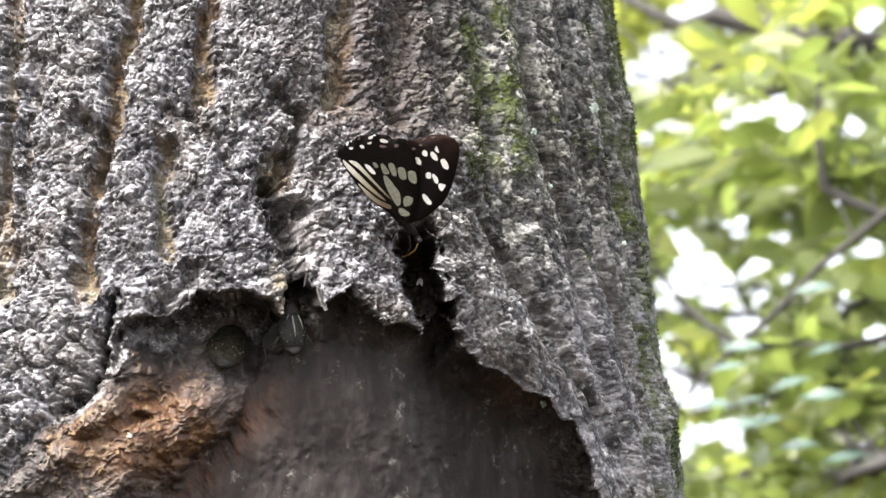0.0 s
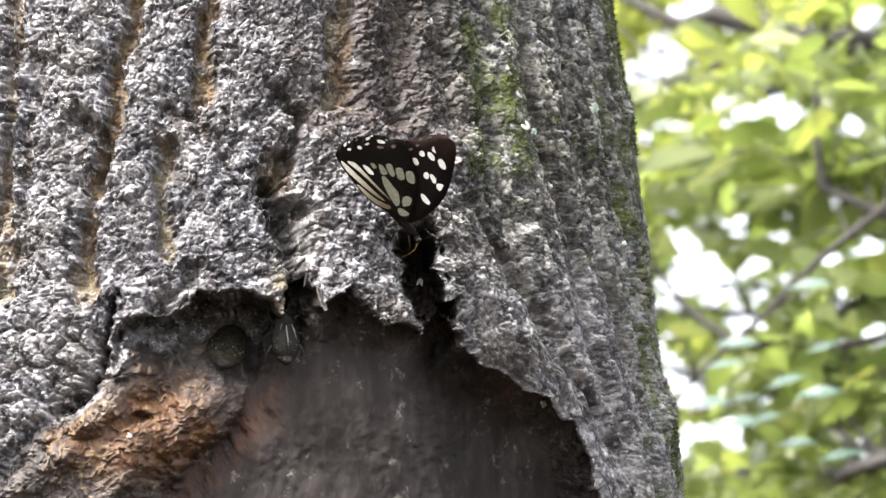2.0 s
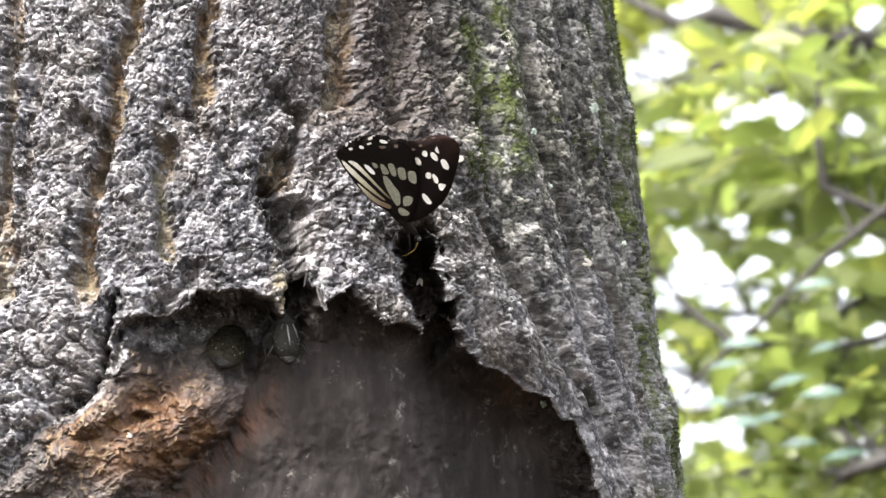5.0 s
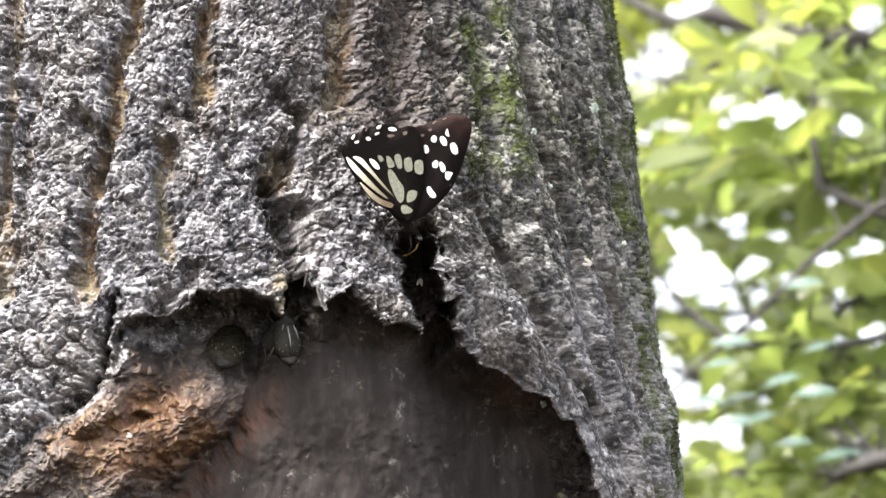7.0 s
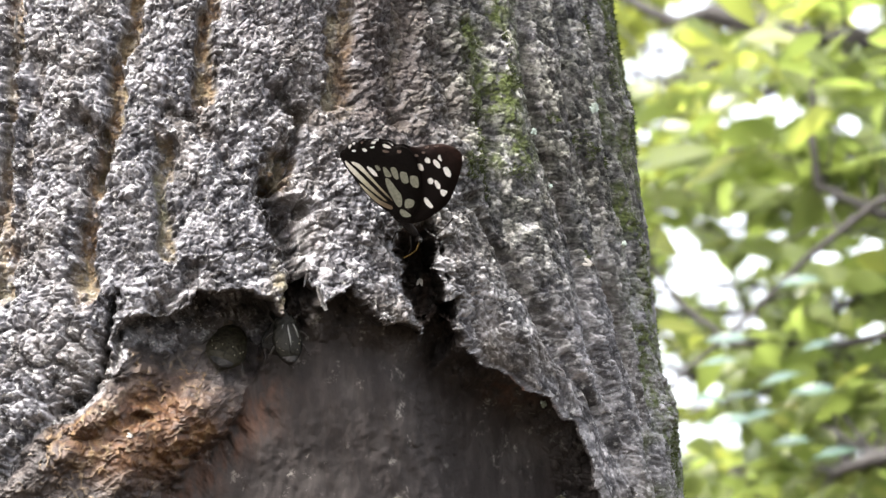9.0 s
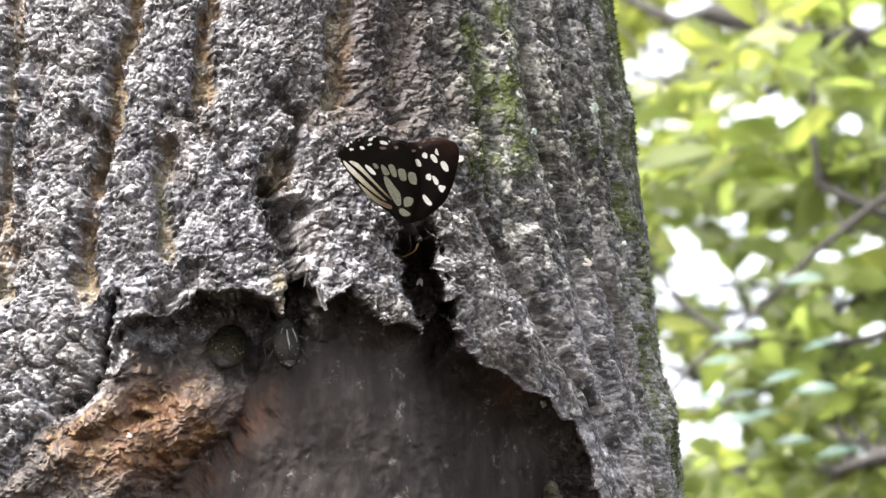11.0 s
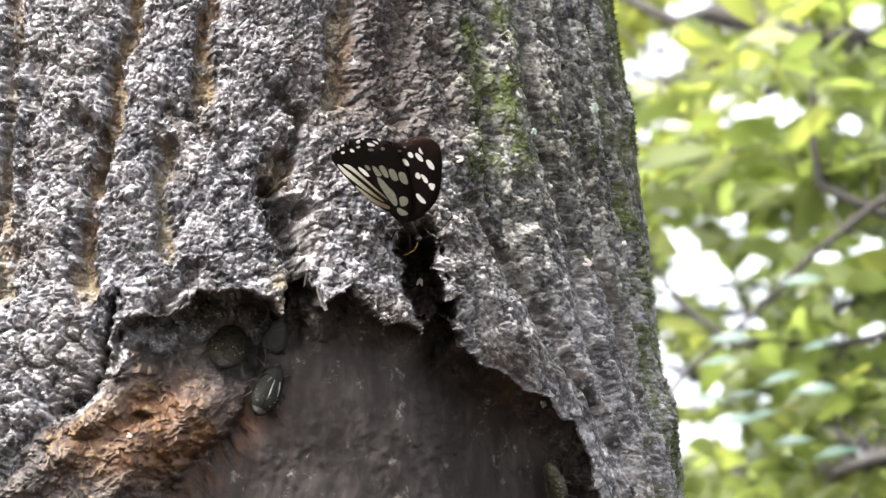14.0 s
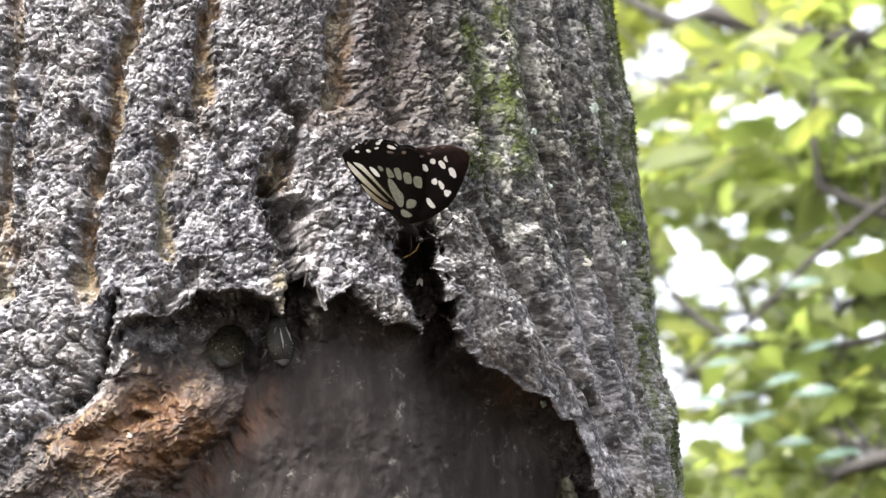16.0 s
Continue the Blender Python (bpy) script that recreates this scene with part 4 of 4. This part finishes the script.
def build_wing(name, parent, flip):
    """One side's pair of wings on a hinge; flip turns the scaled face over."""
    side = new(name)
    side.parent = parent
    z = 0.0004 * flip
    fore = part("forewing", wing_sheet(FORE, -z, 0.00012), WING_BROWN, side, "dark brown forewing with white spots")
    hind = part("hindwing", wing_sheet(HIND, z, 0.00012), WING_DARK, side, "black hindwing with cream streaks")
    for end in ((700, 410, 0.6), (770, 210, 0.8), (774, 90, 0.7), (690, 58, 0.5), (598, 84, 0.3)):
        part("vein", wing_vein(*end, -z), WING_DARK, fore)
    for end in ((126, 272, -0.5), (112, 214, -0.3), (190, 144, -0.1), (262, 120, 0.1), (346, 104, 0.2), (430, 106, 0.3), (512, 140, 0.4)):
        part("vein", wing_vein(*end, z), WING_DARK, hind)
    def patches(group, material, wing, level, fit=0.84):
        for outline in group:
            mx, my = (sum(p[a] for p in outline) / len(outline) for a in (0, 1))
            trim = [(mx + fit * (px - mx), my + fit * (py - my)) for px, py in outline]
            part("spot", wing_sheet(trim, level + 0.00005, 0.00022), material, wing, smooth=False)

    patches(FORE_SPOTS, WING_WHITE, fore, -z)
    patches(TIP_DULL, WING_DULL, fore, -z)
    for group, material in ((HIND_WHITE, WING_WHITE), (HIND_PALE, WING_PALE), (HIND_STREAK, WING_CREAM), (MARGIN_DULL, WING_DULL)):
        patches(group, material, hind, z, 0.97 if group is HIND_STREAK else 0.9 if group is HIND_PALE else 0.82)
    return side


def ball(bm, center, size, rot=None, sub=3):
    got = bmesh.ops.create_icosphere(bm, subdivisions=sub, radius=1.0)
    m = Matrix.Translation(center) @ (rot.to_4x4() if rot else Matrix()) @ Matrix.Diagonal((*size, 1))
    bmesh.ops.transform(bm, matrix=m, verts=got["verts"])
    return got["verts"]


def build_butterfly():
    thing = tagged(new("butterfly"), "dark butterfly with white-spotted wings folded, feeding on bark", "butterfly")
    body = bmesh.new()
    tube(body, [(-0.006, 0, 0), (-0.004, 0.0002, 0), (0, 0.0004, 0), (0.005, 0, 0), (0.008, -0.0003, 0)], [0.0009, 0.0015, 0.0018, 0.0016, 0.001], 12)
    part("thorax", body, BODY_FUR, thing)
    ab = bmesh.new()
    tube(ab, [(0.0075, -0.0003, 0), (0.010, -0.0006, 0), (0.014, -0.001, 0), (0.018, -0.0012, 0), (0.021, -0.001, 0)], [0.001, 0.0013, 0.0014, 0.001, 0.0004], 12)
    part("abdomen", ab, BODY_FUR, thing)
    hd = bmesh.new()
    ball(hd, (-0.0072, -0.0004, 0), (0.0013, 0.0013, 0.0014))
    part("head", hd, BODY_FUR, thing)
    for s in (-1, 1):
        eye_ = bmesh.new()
        ball(eye_, (-0.0078, -0.0002, 0.0012 * s), (0.0009, 0.001, 0.0007), sub=2)
        part("eye", eye_, SHELL_DARK, thing)
        ant = bmesh.new()
        tube(ant, [(-0.0085, 0.0008, 0.0006 * s), (-0.0105, 0.0045, 0.002 * s), (-0.0108, 0.0085, 0.0036 * s), (-0.0106, 0.0125, 0.005 * s), (-0.0104, 0.0142, 0.0055 * s)],
             [0.00014, 0.00013, 0.00013, 0.00022, 0.0003], 6)
        part("antenna", ant, BODY_FUR, thing)
        for x0, x1 in ((-0.004, -0.0075), (-0.001, 0.0005)):
            leg = bmesh.new()
            tube(leg, [(x0, -0.0018, 0.001 * s), (x1, -0.0044, 0.0034 * s - 0.001), (x1 - 0.001, -0.0075, 0.0022 * s + 0.004), (x1 - 0.0018, -0.0085, 0.0022 * s + 0.0062)],
                 [0.0003, 0.00026, 0.0002, 0.00014], 6)
            part("leg", leg, BODY_FUR, thing)
    pr = bmesh.new()
    tube(pr, [(-0.0082, -0.0014, 0), (-0.0094, -0.004, 0.0005), (-0.0088, -0.0072, 0.0012), (-0.0078, -0.0092, 0.0026)], [0.0002, 0.00018, 0.00016, 0.00014], 6)
    part("proboscis", pr, PROBOSCIS, thing)
    for ob in thing.children:
        ob.location = (0.0, -0.0012, 0.0032)
    near = build_wing("near_wing", thing, -1)
    off = build_wing("far_wing", thing, 1)
    return thing, near, off


def face_pose(x, y, turn, depth, dip=0.0, lean=0.0):
    """Pose on the face chart: local +Y at turn degrees clockwise from up, local +Z at the viewer; dip lowers the head."""
    a = radians(turn)
    yd = Vector(RIGHT * math.sin(a) + UP * math.cos(a))
    zd = Vector(-FWD)
    xd = yd.cross(zd)
    m = Matrix((xd, yd, zd)).transposed().to_4x4()
    m = m @ pose(0, 0, 0, -dip) @ pose(0, 0, 0, 0, lean)
    m.translation = Vector(from_chart(x, y, depth))
    return m


def wing_pose(tilt):
    return pose(0, 0, 0, -tilt)


def build_beetle(label, shell, flecked=True, size=1.0, mark=1.0, wide=1.0, streaks=(), marks=((0.45, -0.24, 0.07), (0.39, -0.46, 0.06), (0.27, -0.66, 0.07), (0.14, -0.38, 0.05))):
    """A broad flower beetle, head along +Y, belly on z = 0."""
    thing = tagged(new("beetle"), label, "beetle", group="beetles at the wound")
    L = 0.0117 * size

    def half_shell(side):
        bm = bmesh.new()
        rows = []
        for i in range(11):
            t = i / 10
            y = L * (0.33 - 1.28 * t)
            w = L * 0.55 * wide * (0.84 + 0.22 * math.sin(math.pi * min(1, t * 1.15) * 0.8)) * (1 - 0.42 * max(0, t - 0.35) ** 1.5) * math.sqrt(max(0.0, 1 - t ** 4.5))
            row = []
            for k in range(7):
                a = math.pi / 2 * k / 6
                x = side * (0.00008 + w * math.sin(a))
                zc = L * (0.16 + 0.36 * math.cos(a) ** 0.8 * (1 - 0.55 * t ** 3)) * math.sqrt(max(0.02, 1 - t ** 8))
                row.append(bm.verts.new((x, y, zc)))
            rows.append(row)
        for a, b in zip(rows, rows[1:]):
            for k in range(6):
                bm.faces.new((a[k], a[k + 1], b[k + 1], b[k]) if side < 0 else (a[k + 1], a[k], b[k], b[k + 1]))
        bmesh.ops.recalc_face_normals(bm, faces=bm.faces[:])
        return bm

    rng = random.Random(4)
    under = bmesh.new()
    ball(under, (0, -0.12 * L, 0.2 * L), (0.5 * wide * L, 0.86 * L, 0.2 * L))
    part("belly", under, SHELL_DARK, thing)
    for side in (-1, 1):
        el = part("wing_case", half_shell(side), shell, thing)
        if flecked:
            for fx, fy, fs in marks:
                bm = bmesh.new()
                x = fx * wide * L * side
                h = L * (0.175 + 0.36 * max(0.0, 1 - (fx / 0.57) ** 2) ** 0.45 * (1 - 0.3 * max(0, -fy - 0.3)))
                fy += rng.uniform(-0.06, 0.06)
                vs = ball(bm, (x, fy * L, h), (mark * fs * 0.7 * L * rng.uniform(0.6, 1.4), mark * fs * 0.4 * L * rng.uniform(0.5, 1.1), 0.035 * L), sub=1)
                part("fleck", bm, FLECK, el)
        for y0, y1, out, lean in ((0.5, 0.78, 0.55, 0.25), (0.15, 0.02, 0.64, -0.2), (-0.15, -0.55, 0.6, -0.3)):
            leg = bmesh.new()
            tube(leg, [(0.3 * L * side, y0 * L, 0.18 * L), (out * 0.78 * L * side, (y0 * 0.4 + y1 * 0.6) * L, 0.24 * L), (out * L * side, y1 * L, 0.06 * L),
                       ((out + 0.06) * L * side, (y1 + lean * 0.45) * L, 0.01 * L)], [0.045 * L, 0.036 * L, 0.026 * L, 0.012 * L], 7)
            part("leg", leg, LEG_BROWN, thing)
    # reflections along the seams, painted as thin pale raised lines
    for points in streaks:
        line = bmesh.new()
        pts = []
        for fx, fy in points:
            rise = 0.175 + 0.36 * max(0.0, 1 - (fx / 0.57) ** 2) ** 0.45 if fy < 0.3 else 0.5 - 0.9 * max(0.0, fy - 0.5) ** 1.5 - 0.5 * fx * fx
            pts.append((fx * wide * L, fy * L, L * (rise - 0.004)))
        tube(line, pts, [0.012 * L] + [0.026 * L] * (len(pts) - 2) + [0.008 * L], 6)
        part("streak", line, SHELL_GLINT, thing, "painted glint on the shell")
    pr = bmesh.new()
    vs = ball(pr, (0, 0.47 * L, 0.29 * L), (0.46 * wide * L, 0.36 * L, 0.23 * L))
    for v in vs:
        if v.co.y > 0.4 * L:
            v.co.x *= 1 - 0.95 * (v.co.y - 0.4 * L) / L
    part("pronotum", pr, shell, thing)
    hd = bmesh.new()
    ball(hd, (0, 0.82 * L, 0.2 * L), (0.15 * L, 0.15 * L, 0.1 * L), sub=2)
    part("head", hd, SHELL_DARK, thing)
    tri = bmesh.new()
    a, b, c = (tri.verts.new(p) for p in ((-0.11 * L, 0.3 * L, 0.5 * L), (0.11 * L, 0.3 * L, 0.5 * L), (0, 0.06 * L, 0.545 * L)))
    d = tri.verts.new((0, 0.2 * L, 0.44 * L))
    for f in ((a, c, b), (a, d, c), (b, c, d), (a, b, d)):
        tri.faces.new(f)
    part("scutellum", tri, SHELL_DARK, thing)
    return thing


def build_fly(label, size=1.0):
    thing = tagged(new("fly"), label, "fly", group="small flies")
    L = 0.0045 * size
    for name, y, r, stretch in (("thorax", 0.12, 0.15, 1.25), ("abdomen", -0.18, 0.14, 1.7), ("head", 0.36, 0.12, 0.8)):
        bm = bmesh.new()
        ball(bm, (0, y * L, 0.2 * L), (r * L, r * stretch * L, r * L), sub=2)
        part(name, bm, FLY_BODY, thing)
    for s in (-1, 1):
        bm = bmesh.new()
        vs = ball(bm, (0.16 * L * s, -0.22 * L, 0.36 * L), (0.15 * L, 0.42 * L, 0.015 * L), Euler((0, 0, radians(14 * s))).to_matrix(), sub=2)
        part("wing", bm, FLY_WING, thing)
        for y in (0.2, 0.08, -0.04):
            leg = bmesh.new()
            tube(leg, [(0.08 * L * s, y * L, 0.16 * L), (0.3 * L * s, y * 1.6 * L, 0.18 * L), (0.42 * L * s, y * 2.2 * L, 0)], [0.02 * L, 0.016 * L, 0.01 * L], 5)
            part("leg", leg, FLY_BODY, thing)
    return thing


BUTTERFLY, NEAR_WING, FAR_WING = build_butterfly()
BEETLE = build_beetle("bronze-green beetle with pale flecks crawling below the bark edge", SHELL, True, 1.0, 0.5, 0.82,
                      (((0.04, 0.3), (0.03, 0.05), (0.05, -0.25), (0.04, -0.5)), ((0.26, 0.26), (0.34, 0.05), (0.4, -0.2)), ((-0.12, 0.28), (-0.2, 0.1))))
BEETLE_ROUND = build_beetle("round bronze-green beetle half hidden under the bark edge", SHELL_MURKY, True, 1.15, 0.45)
BEETLE_DARK = build_beetle("small dark brown beetle wedged in the bark crevice", SHELL_DARK, False, 0.72)
BEETLE_SPOTTED = build_beetle("olive beetle with cream spots climbing the hollow's edge", SHELL_OLIVE, True, 0.9, 1.3, 0.95, (),
                              ((0.46, 0.08, 0.06), (0.5, -0.1, 0.07), (0.5, -0.28, 0.07), (0.46, -0.46, 0.06), (0.32, -0.02, 0.05), (0.34, -0.22, 0.06), (0.32, -0.4, 0.05)))
FLY_WALKER = build_fly("pale-winged fly walking over mossy bark", 1.0)
FLY_WING_SIDE = build_fly("pale-winged fly resting beside the butterfly", 0.9)
FLY_CREVICE = build_fly("pale-winged fly deep in the crevice", 0.8)
FLY_WOOD = build_fly("pale-winged fly by the knot in orange wood", 0.6)

# ------------------------------------------------------------------ what moves
# seconds, chart place of the hinge, and how the card's right and down edges lie on the chart (right x, down x, right y, down y)
WINGS = [(0, 719.3, 393.1, 0.928, 0.077, 0.125, 0.847), (0.5, 718.2, 393.4, 0.927, 0.079, 0.122, 0.841), (1, 718.3, 393.3, 0.921, 0.088, 0.116, 0.845),
         (1.5, 718.5, 393, 0.921, 0.092, 0.118, 0.84), (2, 718.5, 392.9, 0.915, 0.103, 0.116, 0.834), (2.5, 718.5, 392.9, 0.92, 0.101, 0.116, 0.834),
         (3, 719.5, 392.4, 0.909, 0.116, 0.128, 0.824), (3.5, 719.5, 391.8, 0.931, 0.086, 0.125, 0.837), (4, 718.5, 391.8, 0.919, 0.101, 0.113, 0.842),
         (6.5, 719.3, 392.4, 0.958, 0.027, 0.137, 0.811), (6.9, 719.3, 392.4, 0.958, 0.027, 0.137, 0.811), (7, 720.8, 391.5, 0.996, -0.009, -0.002, 0.994),
         (7.5, 718.8, 390.6, 0.945, 0.1, -0.024, 0.988), (8, 719.8, 394.6, 0.986, -0.047, 0.095, 0.898), (8.5, 720.8, 394.9, 0.926, 0.03, 0.193, 0.769),
         (9, 720.8, 393.8, 0.916, 0.054, 0.182, 0.772)]
WINGS_LATE = [(11.5, 720.3, 392.1, 0.913, 0.114, 0.113, 0.842), (12, 720.3, 389.9, 0.89, 0.173, 0.088, 0.848), (12.5, 719.9, 390.8, 0.885, 0.156, 0.128, 0.799),
         (13, 720.1, 392.1, 0.894, 0.143, 0.129, 0.804), (13.5, 719.6, 392.5, 0.889, 0.161, 0.12, 0.805), (14, 719.4, 391.2, 0.86, 0.232, 0.095, 0.807),
         (14.5, 722, 391.7, 0.87, 0.215, 0.118, 0.791), (15, 721.4, 392.6, 0.904, 0.103, 0.182, 0.755), (15.5, 722, 393.9, 0.926, 0.06, 0.193, 0.761),
         (16, 721.4, 393.6, 0.955, 0.003, 0.184, 0.772)]
# seconds, chart place, turn
CRAWL = [(0.0, 514, 584, -8), (0.4, 512, 590, -6), (0.8, 507, 575, -4), (1.2, 504, 566, -2), (1.6, 501, 570, 0), (2.0, 502, 600, -6), (3.0, 503, 602, -8), (4.0, 505, 600, -8),
         (6.3, 504, 600, -9), (7.0, 506, 602, -9), (9.0, 506, 600, -10), (11.3, 503, 612, -8), (11.5, 494, 628, -2), (11.7, 488, 636, 4), (11.9, 483, 652, 14),
         (12.1, 478, 664, 22), (12.5, 471, 684, 26), (12.9, 470, 692, 22), (14.4, 472, 692, 22), (14.7, 478, 674, 18), (15.0, 487, 646, 4), (15.5, 493, 626, -8), (16.0, 493, 606, -10)]
CLIMB = [(0.0, 998, 1000, 0), (4.0, 1000, 970, 0), (6.3, 1003, 926, 0), (7.0, 1003, 928, 0), (8.0, 994, 938, 0), (9.0, 1003, 934, 0), (11.3, 986, 904, -4), (12.0, 988, 900, -5),
         (12.5, 996, 899, -8), (13.0, 1003, 880, -10), (13.5, 990, 872, -14), (14.0, 990, 873, -14), (14.5, 995, 864, -12), (15.0, 995, 865, -10), (15.5, 995, 872, -6), (16.0, 1012, 902, 0)]
STROLL = [(0.0, 760, 320, 20), (1.0, 770, 300, 20), (1.5, 838, 184, 60), (2.0, 934, 227, 140), (2.5, 970, 298, 150), (3.0, 1005, 380, 150), (3.5, 1036, 450, 130), (4.0, 1044, 467, 110), (16.0, 1044, 467, 110)]


def motions():
    hinge_depth = depth_at(700, 350, 30) - 0.010
    body, near, off = [], [], []
    for t, hx, hy, rx, dx, ry, dy in WINGS + WINGS_LATE:
        # a stiff plane: its slope to the viewer follows from how short it looks
        u, size, v = np.linalg.svd(np.array(((rx, dx), (ry, dy))))
        flat = u @ np.diag((1.0, size[1] / size[0])) @ v
        slope = math.sqrt(max(0.0, 1 - (size[1] / size[0]) ** 2)) * v[1] * (-1 if v[1][1] > 0 else 1)
        right, down = (Vector(RIGHT * flat[0, k] - UP * flat[1, k] - FWD * slope[k]) for k in (0, 1))
        wing = Matrix((right * AX[0] + down * AX[1], right * AY[0] + down * AY[1], Vector((0, 0, 0)))).transposed()
        wing.col[2] = wing.col[0].cross(wing.col[1])
        # body: +X up along the back, +Y out along the wing
        ax = Vector(RIGHT * AX[0] - UP * AX[1])
        ay = Vector(RIGHT * AY[0] - UP * AY[1])
        m = Matrix((ax, ay, ax.cross(ay))).transposed().to_4x4()
        local = (m.to_3x3().inverted() @ wing).to_4x4()
        m.translation = Vector(from_chart(hx + 1.5, hy, hinge_depth))
        body.append((t, m))
        near.append((t, local))
        tilt = math.degrees(math.acos(size[1] / size[0]))
        off.append((t, local @ pose(0, 0, 0.0014) @ wing_pose(-2.0 - 0.2 * max(0, 34 - tilt))))
    FAR_WING.scale = (0.98, 0.95, 1.0)
    walk(BUTTERFLY, body)
    walk(NEAR_WING, near)
    walk(FAR_WING, off)
    walk(BEETLE, [(t, face_pose(x, y, a, CRAWL_DEPTH, 26, 12)) for t, x, y, a in CRAWL])
    walk(BEETLE_SPOTTED, [(t, face_pose(x + 2, y - 20, a, CLIMB_DEPTH, -10, -55)) for t, x, y, a in CLIMB])
    BEETLE_ROUND.matrix_world = face_pose(400, 624, 20, ROUND_DEPTH, 56)
    BEETLE_DARK.matrix_world = face_pose(488, 598, 20, DARK_DEPTH)
    walk(FLY_WALKER, [(t, face_pose(x, y, a, depth_at(x, y, 8) - 0.0002)) for t, x, y, a in STROLL])
    rest = face_pose(818, 281, 80, depth_at(818, 281, 8) - 0.0002)
    hid = face_pose(780, 300, 80, depth_at(780, 300, 8) - 0.0002)
    walk(FLY_WING_SIDE, [(0.0, hid), (1.6, hid), (2.1, rest), (16.0, rest)])
    FLY_CREVICE.matrix_world = face_pose(744, 496, 10, depth_at(744, 496, 10) - 0.0002)
    FLY_WOOD.matrix_world = face_pose(232, 772, 110, depth_at(232, 772, 8) - 0.0002)
    sway()


# sway of the foliage, in chart units at the tip: seconds, across, down
GUSTS = [(0.0, 19, 8), (0.5, 26, 9), (1.0, 13, 2), (1.5, 13, 2), (2.0, 11, 2), (2.5, 11, 4), (3.0, 10, 3), (3.5, 25, 12), (4.0, 33, 12), (4.4, 28, 8), (6.2, -2, -6), (6.5, -5, -6), (7.0, 0, 2),
         (7.5, -3, -3), (8.0, -9, -9), (8.5, -10, -3), (9.0, -6, -3), (9.4, -4, -5), (11.2, 0, -9), (11.5, -2, -13), (12.0, -14, -29), (12.5, -12, -48), (13.0, 3, -18), (13.5, -4, 8), (14.0, -2, -5),
         (14.5, -2, 4), (15.0, 9, 4), (15.5, 4, -3), (16.0, 1, 0)]


def sway():
    """Each limb swings with the gusts, near ones more than far ones."""
    for i, limb in enumerate(BRANCHES):
        place = limb.matrix_basis.copy()
        depth = 4.2 if i < 10 else 6.3 if i < 20 else 9.0
        share = (0.9, 0.5, 0.45, 0.25, 0.6, 0.6, 0.3, 0.3, 0.45, 0.5)[i] if i < 10 else 0.12 + 0.05 * (i % 3)
        rows = []
        for t, gx, gy in GUSTS:
            v = (RIGHT * gx - UP * gy) * depth / FLEN * share
            spin = Matrix.Rotation(radians(0.03 * share * (gy - gx)), 4, Vector(FWD))
            rows.append((t, Matrix.Translation(Vector(v)) @ place @ spin))
        walk(limb, rows)


CRAWL_DEPTH = depth_at(480, 690, 8) - 0.001
ROUND_DEPTH = depth_at(400, 645, 10) + 0.008
DARK_DEPTH = depth_at(490, 600, 8) - 0.0002
CLIMB_DEPTH = min(depth_at(1056, 860, 10) + 0.012, depth_at(1000, 845, 14) - 0.004)
motions()
